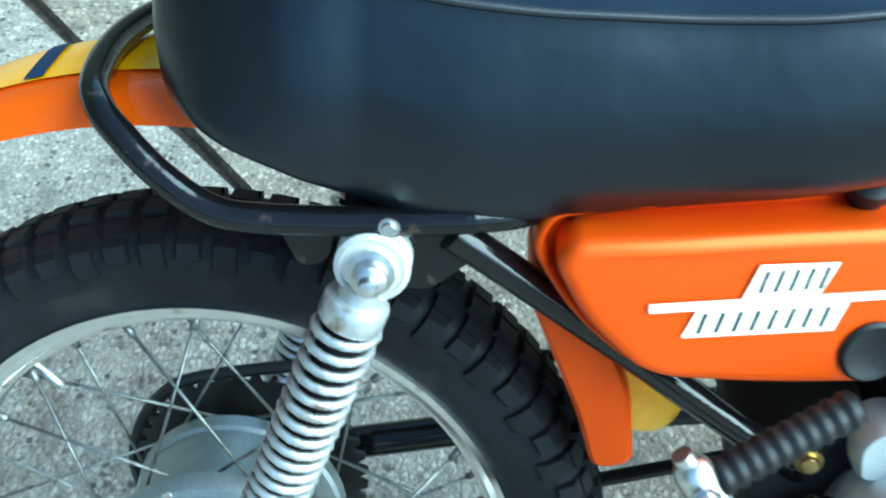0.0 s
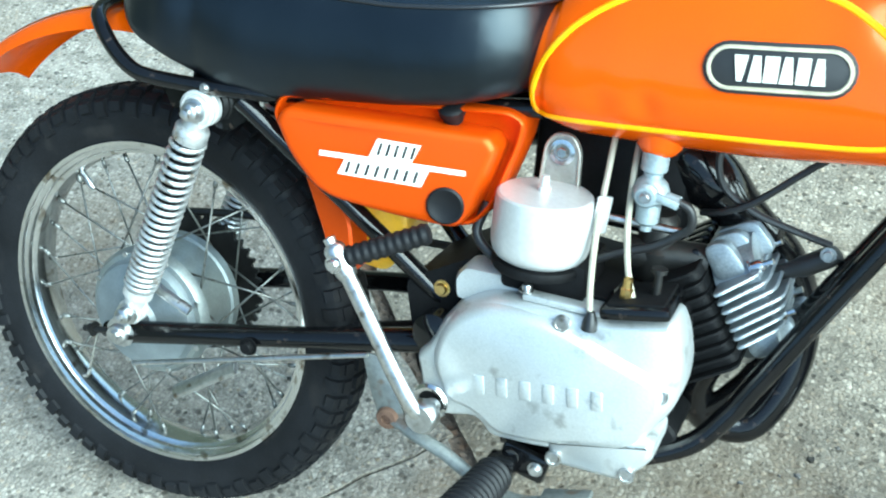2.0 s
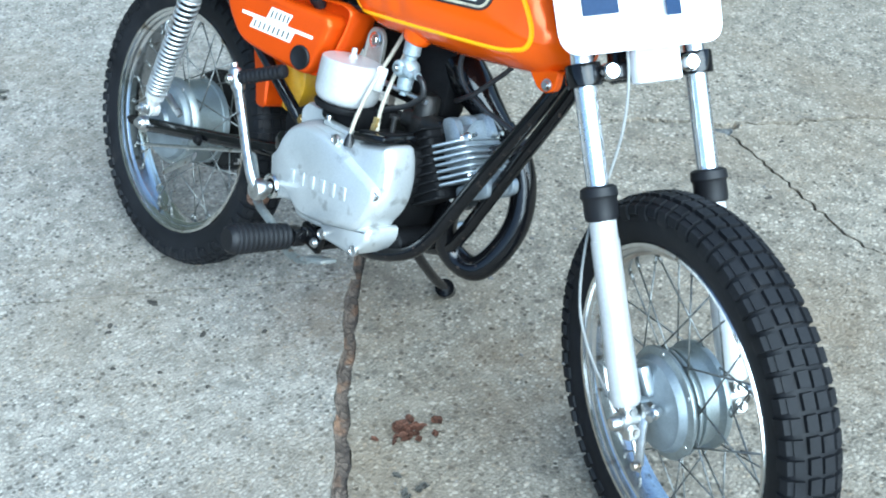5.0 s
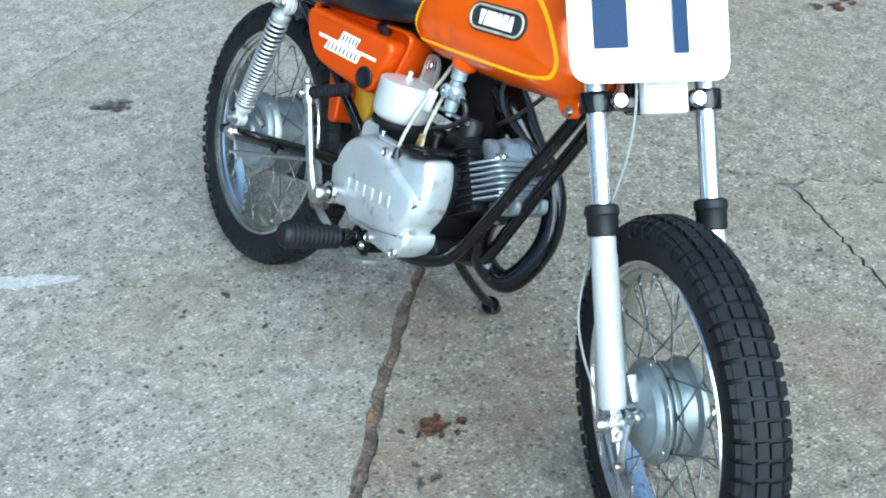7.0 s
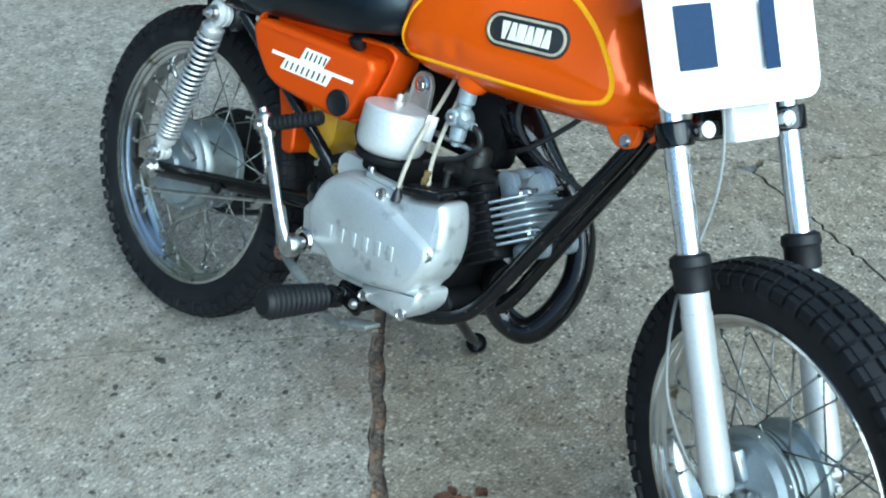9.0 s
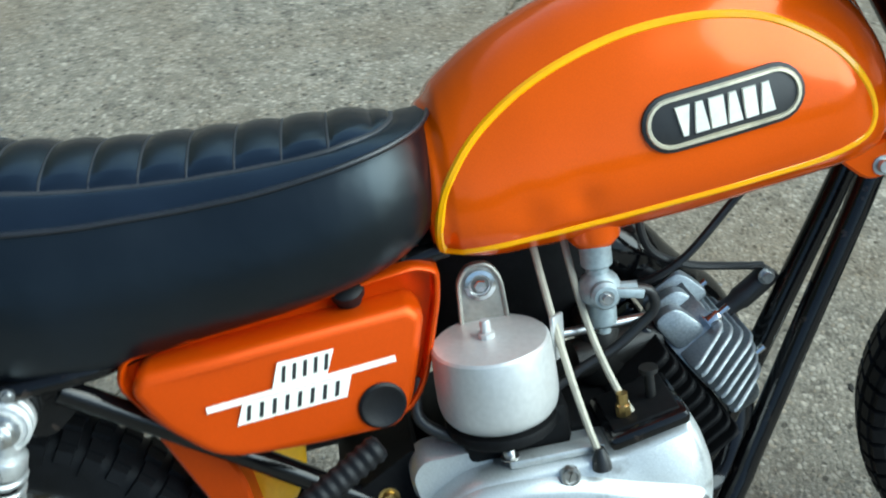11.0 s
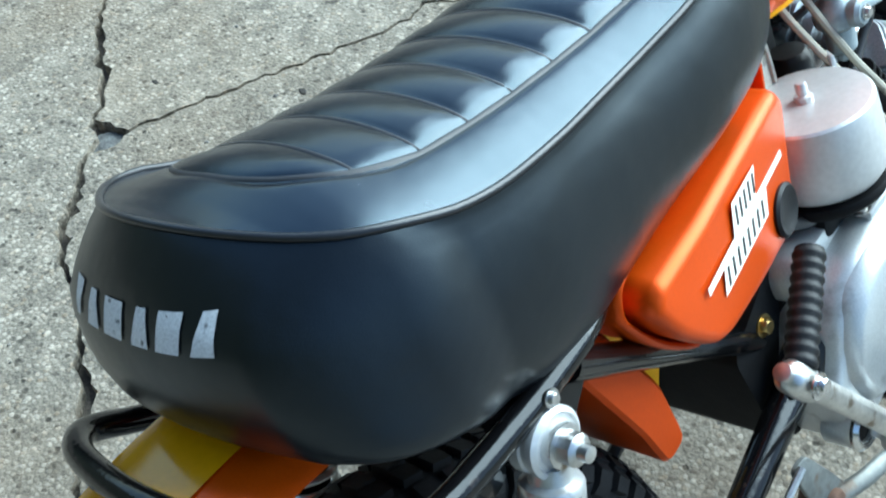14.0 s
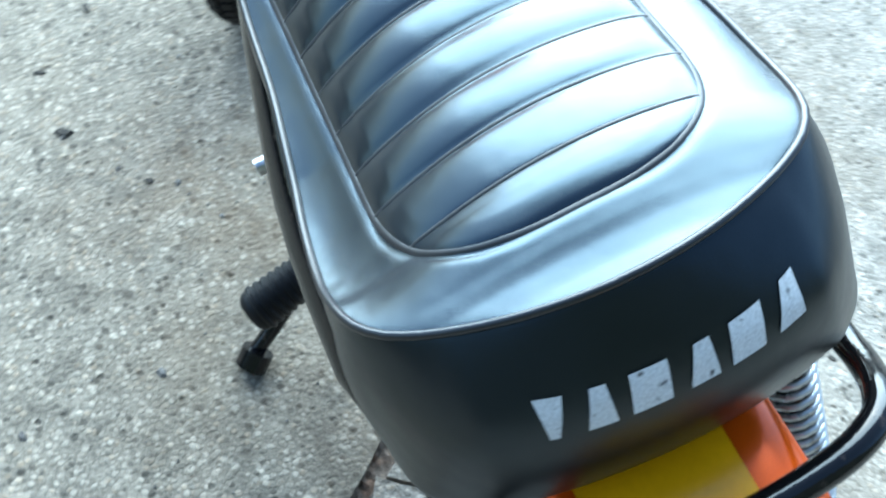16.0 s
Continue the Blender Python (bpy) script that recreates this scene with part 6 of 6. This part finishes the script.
def smear(points, half, mat, name, label, seed):
    """A thin ragged smear on the concrete."""
    r = random.Random(seed)
    P = curve([(x, y, 0) for x, y in points], 14)
    bm = bmesh.new()
    prev = None
    for i, p in enumerate(P):
        t = i / (len(P) - 1)
        d = (P[min(i + 1, len(P) - 1)] - P[max(i - 1, 0)]).normalized()
        nr = Vector((-d.y, d.x, 0))
        w = half * (0.25 + math.sin(math.pi * min(1, 0.1 + t * 0.85)))
        row = [bm.verts.new(p + nr * w * r.uniform(0.75, 1.25) * k + Vector((0, 0, 0.0008 - 0.0006 * abs(k)))) for k in (-1, -0.4, 0.4, 1)]
        if prev:
            for k in range(3):
                bm.faces.new((prev[k], prev[k + 1], row[k + 1], row[k]))
        prev = row
    return part(name, bm, mat, ground, label, smooth=180)


smear([(-0.328, -0.528), (-0.216, -0.45), (-0.174, -0.38), (-0.135, -0.315)], 0.019, CHALK, "paint_smear", "pale grey paint smear on the concrete", 3)


def grit(count, seed):
    """Loose grit and crumbs scattered over the slabs, in one mesh."""
    r = random.Random(seed)
    verts, faces = [], []
    for _ in range(count):
        x, y = r.gauss(0.3, 0.9), r.gauss(0.2, 0.9)
        big = r.random()
        sz = 0.0012 * r.uniform(0.7, 1.6) * (3.4 if big < 0.05 else 2.2 if big < 0.15 else 1)
        a0 = r.uniform(0, 6.28)
        b0 = len(verts)
        for k in range(5):
            q = sz * r.uniform(0.7, 1.4)
            verts.append((x + q * math.cos(a0 + k * 1.2566) * 1.3, y + q * math.sin(a0 + k * 1.2566), -0.0002))
        for k in range(5):
            q = sz * r.uniform(0.4, 0.8)
            verts.append((x + q * math.cos(a0 + k * 1.2566) * 1.3, y + q * math.sin(a0 + k * 1.2566), min(0.0025, sz * r.uniform(0.7, 1.2))))
        faces += [(b0 + k, b0 + (k + 1) % 5, b0 + 5 + (k + 1) % 5, b0 + 5 + k) for k in range(5)] + [tuple(range(b0 + 5, b0 + 10))]
    me = bpy.data.meshes.new("grit")
    me.from_pydata(verts, [], faces)
    me.materials.append(STONE)
    me.transform(TILT)
    return tagged(new("grit", me), "dark grit and crumbs scattered over the concrete", "grit", kind="stuff")


grit(900, 21)


def crumbs(places, seed):
    """Dark crumbs of bark and soil lying singly on the slabs, in one mesh: x, y and half length of each."""
    r = random.Random(seed)
    bm = bmesh.new()
    for x, y, half in places:
        turn, flat = r.uniform(0, 6.28), r.uniform(0.45, 0.8)
        low, top = [], []
        for k in range(9):
            a_ = 2 * math.pi * k / 9
            q = half * r.uniform(0.7, 1.2)
            u, v = q * math.cos(a_), q * math.sin(a_) * flat
            px, py = x + u * math.cos(turn) - v * math.sin(turn), y + u * math.sin(turn) + v * math.cos(turn)
            low.append(bm.verts.new((px, py, -0.0004)))
            top.append(bm.verts.new((x + (px - x) * 0.7, y + (py - y) * 0.7, half * r.uniform(0.15, 0.35))))
        bm.faces.new(top)
        for k in range(9):
            bm.faces.new((low[k], low[(k + 1) % 9], top[(k + 1) % 9], top[k]))
    bm.transform(TILT)
    tagged(part("crumbs", bm, SOIL, None, smooth=30), "dark crumbs of bark and soil on the concrete", "crumbs", kind="stuff")


crumbs([(1.065, 0.328, 0.011), (0.848, 0.4, 0.013), (0.957, 0.406, 0.008), (0.747, 0.322, 0.007), (0.314, -0.009, 0.007), (0.275, -0.067, 0.005), (0.297, -0.217, 0.005), (0.121, -0.202, 0.008),
        (0.363, -0.158, 0.006), (0.279, -0.34, 0.006), (0.103, -0.102, 0.014), (0.106, -0.19, 0.008), (0.243, -0.087, 0.009), (0.276, -0.194, 0.006), (0.211, -0.245, 0.006), (0.693, 0.94, 0.0085), (0.349, 1.335, 0.006), (0.587, 1.143, 0.007), (0.242, 0.703, 0.005), (0.197, 0.668, 0.006)], 31)


# ---- small fittings on the wheels and engine ----
def valve(parent, m, ang):
    """A short brass tyre valve standing in the rim."""
    c, sn = math.cos(radians(ang)), math.sin(radians(ang))
    bm = lathe([(0, 0), (0.0035, 0), (0.0035, 0.008), (0.0042, 0.009), (0.0042, 0.02), (0.0025, 0.024), (0, 0.024)], (0.182 * sn, 0, 0.182 * c), (-sn, 0, -c), 10)
    bm.transform(m)
    part("valve", bm, STEEL, parent, "metal tyre valve", smooth=35)


valve(rear_wheel, M_REAR, -42)
valve(front_wheel, STEER, 160)
for k in range(8):
    a_ = 2 * math.pi * (k + 0.5) / 8
    part("hub_rivet", lathe([(0, 0.002), (0.003, 0.0015), (0.0036, 0), (0, -0.001)], (0.0735 * math.sin(a_), -0.0465, 0.26 + 0.0735 * math.cos(a_)), (0, -1, 0), 8), STEEL, rear_wheel)
part("spring_ring", lathe([(0.0125, 0.0), (0.019, 0.0), (0.0195, 0.003), (0.0165, 0.006), (0.0125, 0.0045)], (0.386, -0.1085, 0.289), (0, -1, 0), 28), CHROME, kick, "chromed kick shaft ring", smooth=40)
part("shaft_hole", lathe([(0, 0.001), (0.0125, 0.001), (0.0125, -0.004)], (0.386, -0.1085, 0.289), (0, -1, 0), 24), MATT, kick, smooth=40)
peg_mount = part("peg_bracket", join(box((0.05, 0.012, 0.03), pose(0.486, -0.098, 0.244, 0, 12, 0), 0.004), box((0.03, 0.05, 0.012), pose(0.49, -0.075, 0.235), 0.003)), BLACK, bike, "black steel foot peg bracket", smooth=35)
for x, z in ((0.474, 0.248), (0.5, 0.242)):
    part("bracket_bolt", hexbolt((x, -0.104, z), (0, -1, 0), 0.0052, 0.006), STEEL, peg_mount)
part("skid_plate", stack(rounded([(0.44, 0.248), (0.6, 0.256), (0.625, 0.285), (0.61, 0.3), (0.45, 0.285)], 0.01, 4), [(0.003, -0.05), (0, -0.047), (0, 0.047), (0.003, 0.05)], side), MATT, frame_ob, smooth=35)
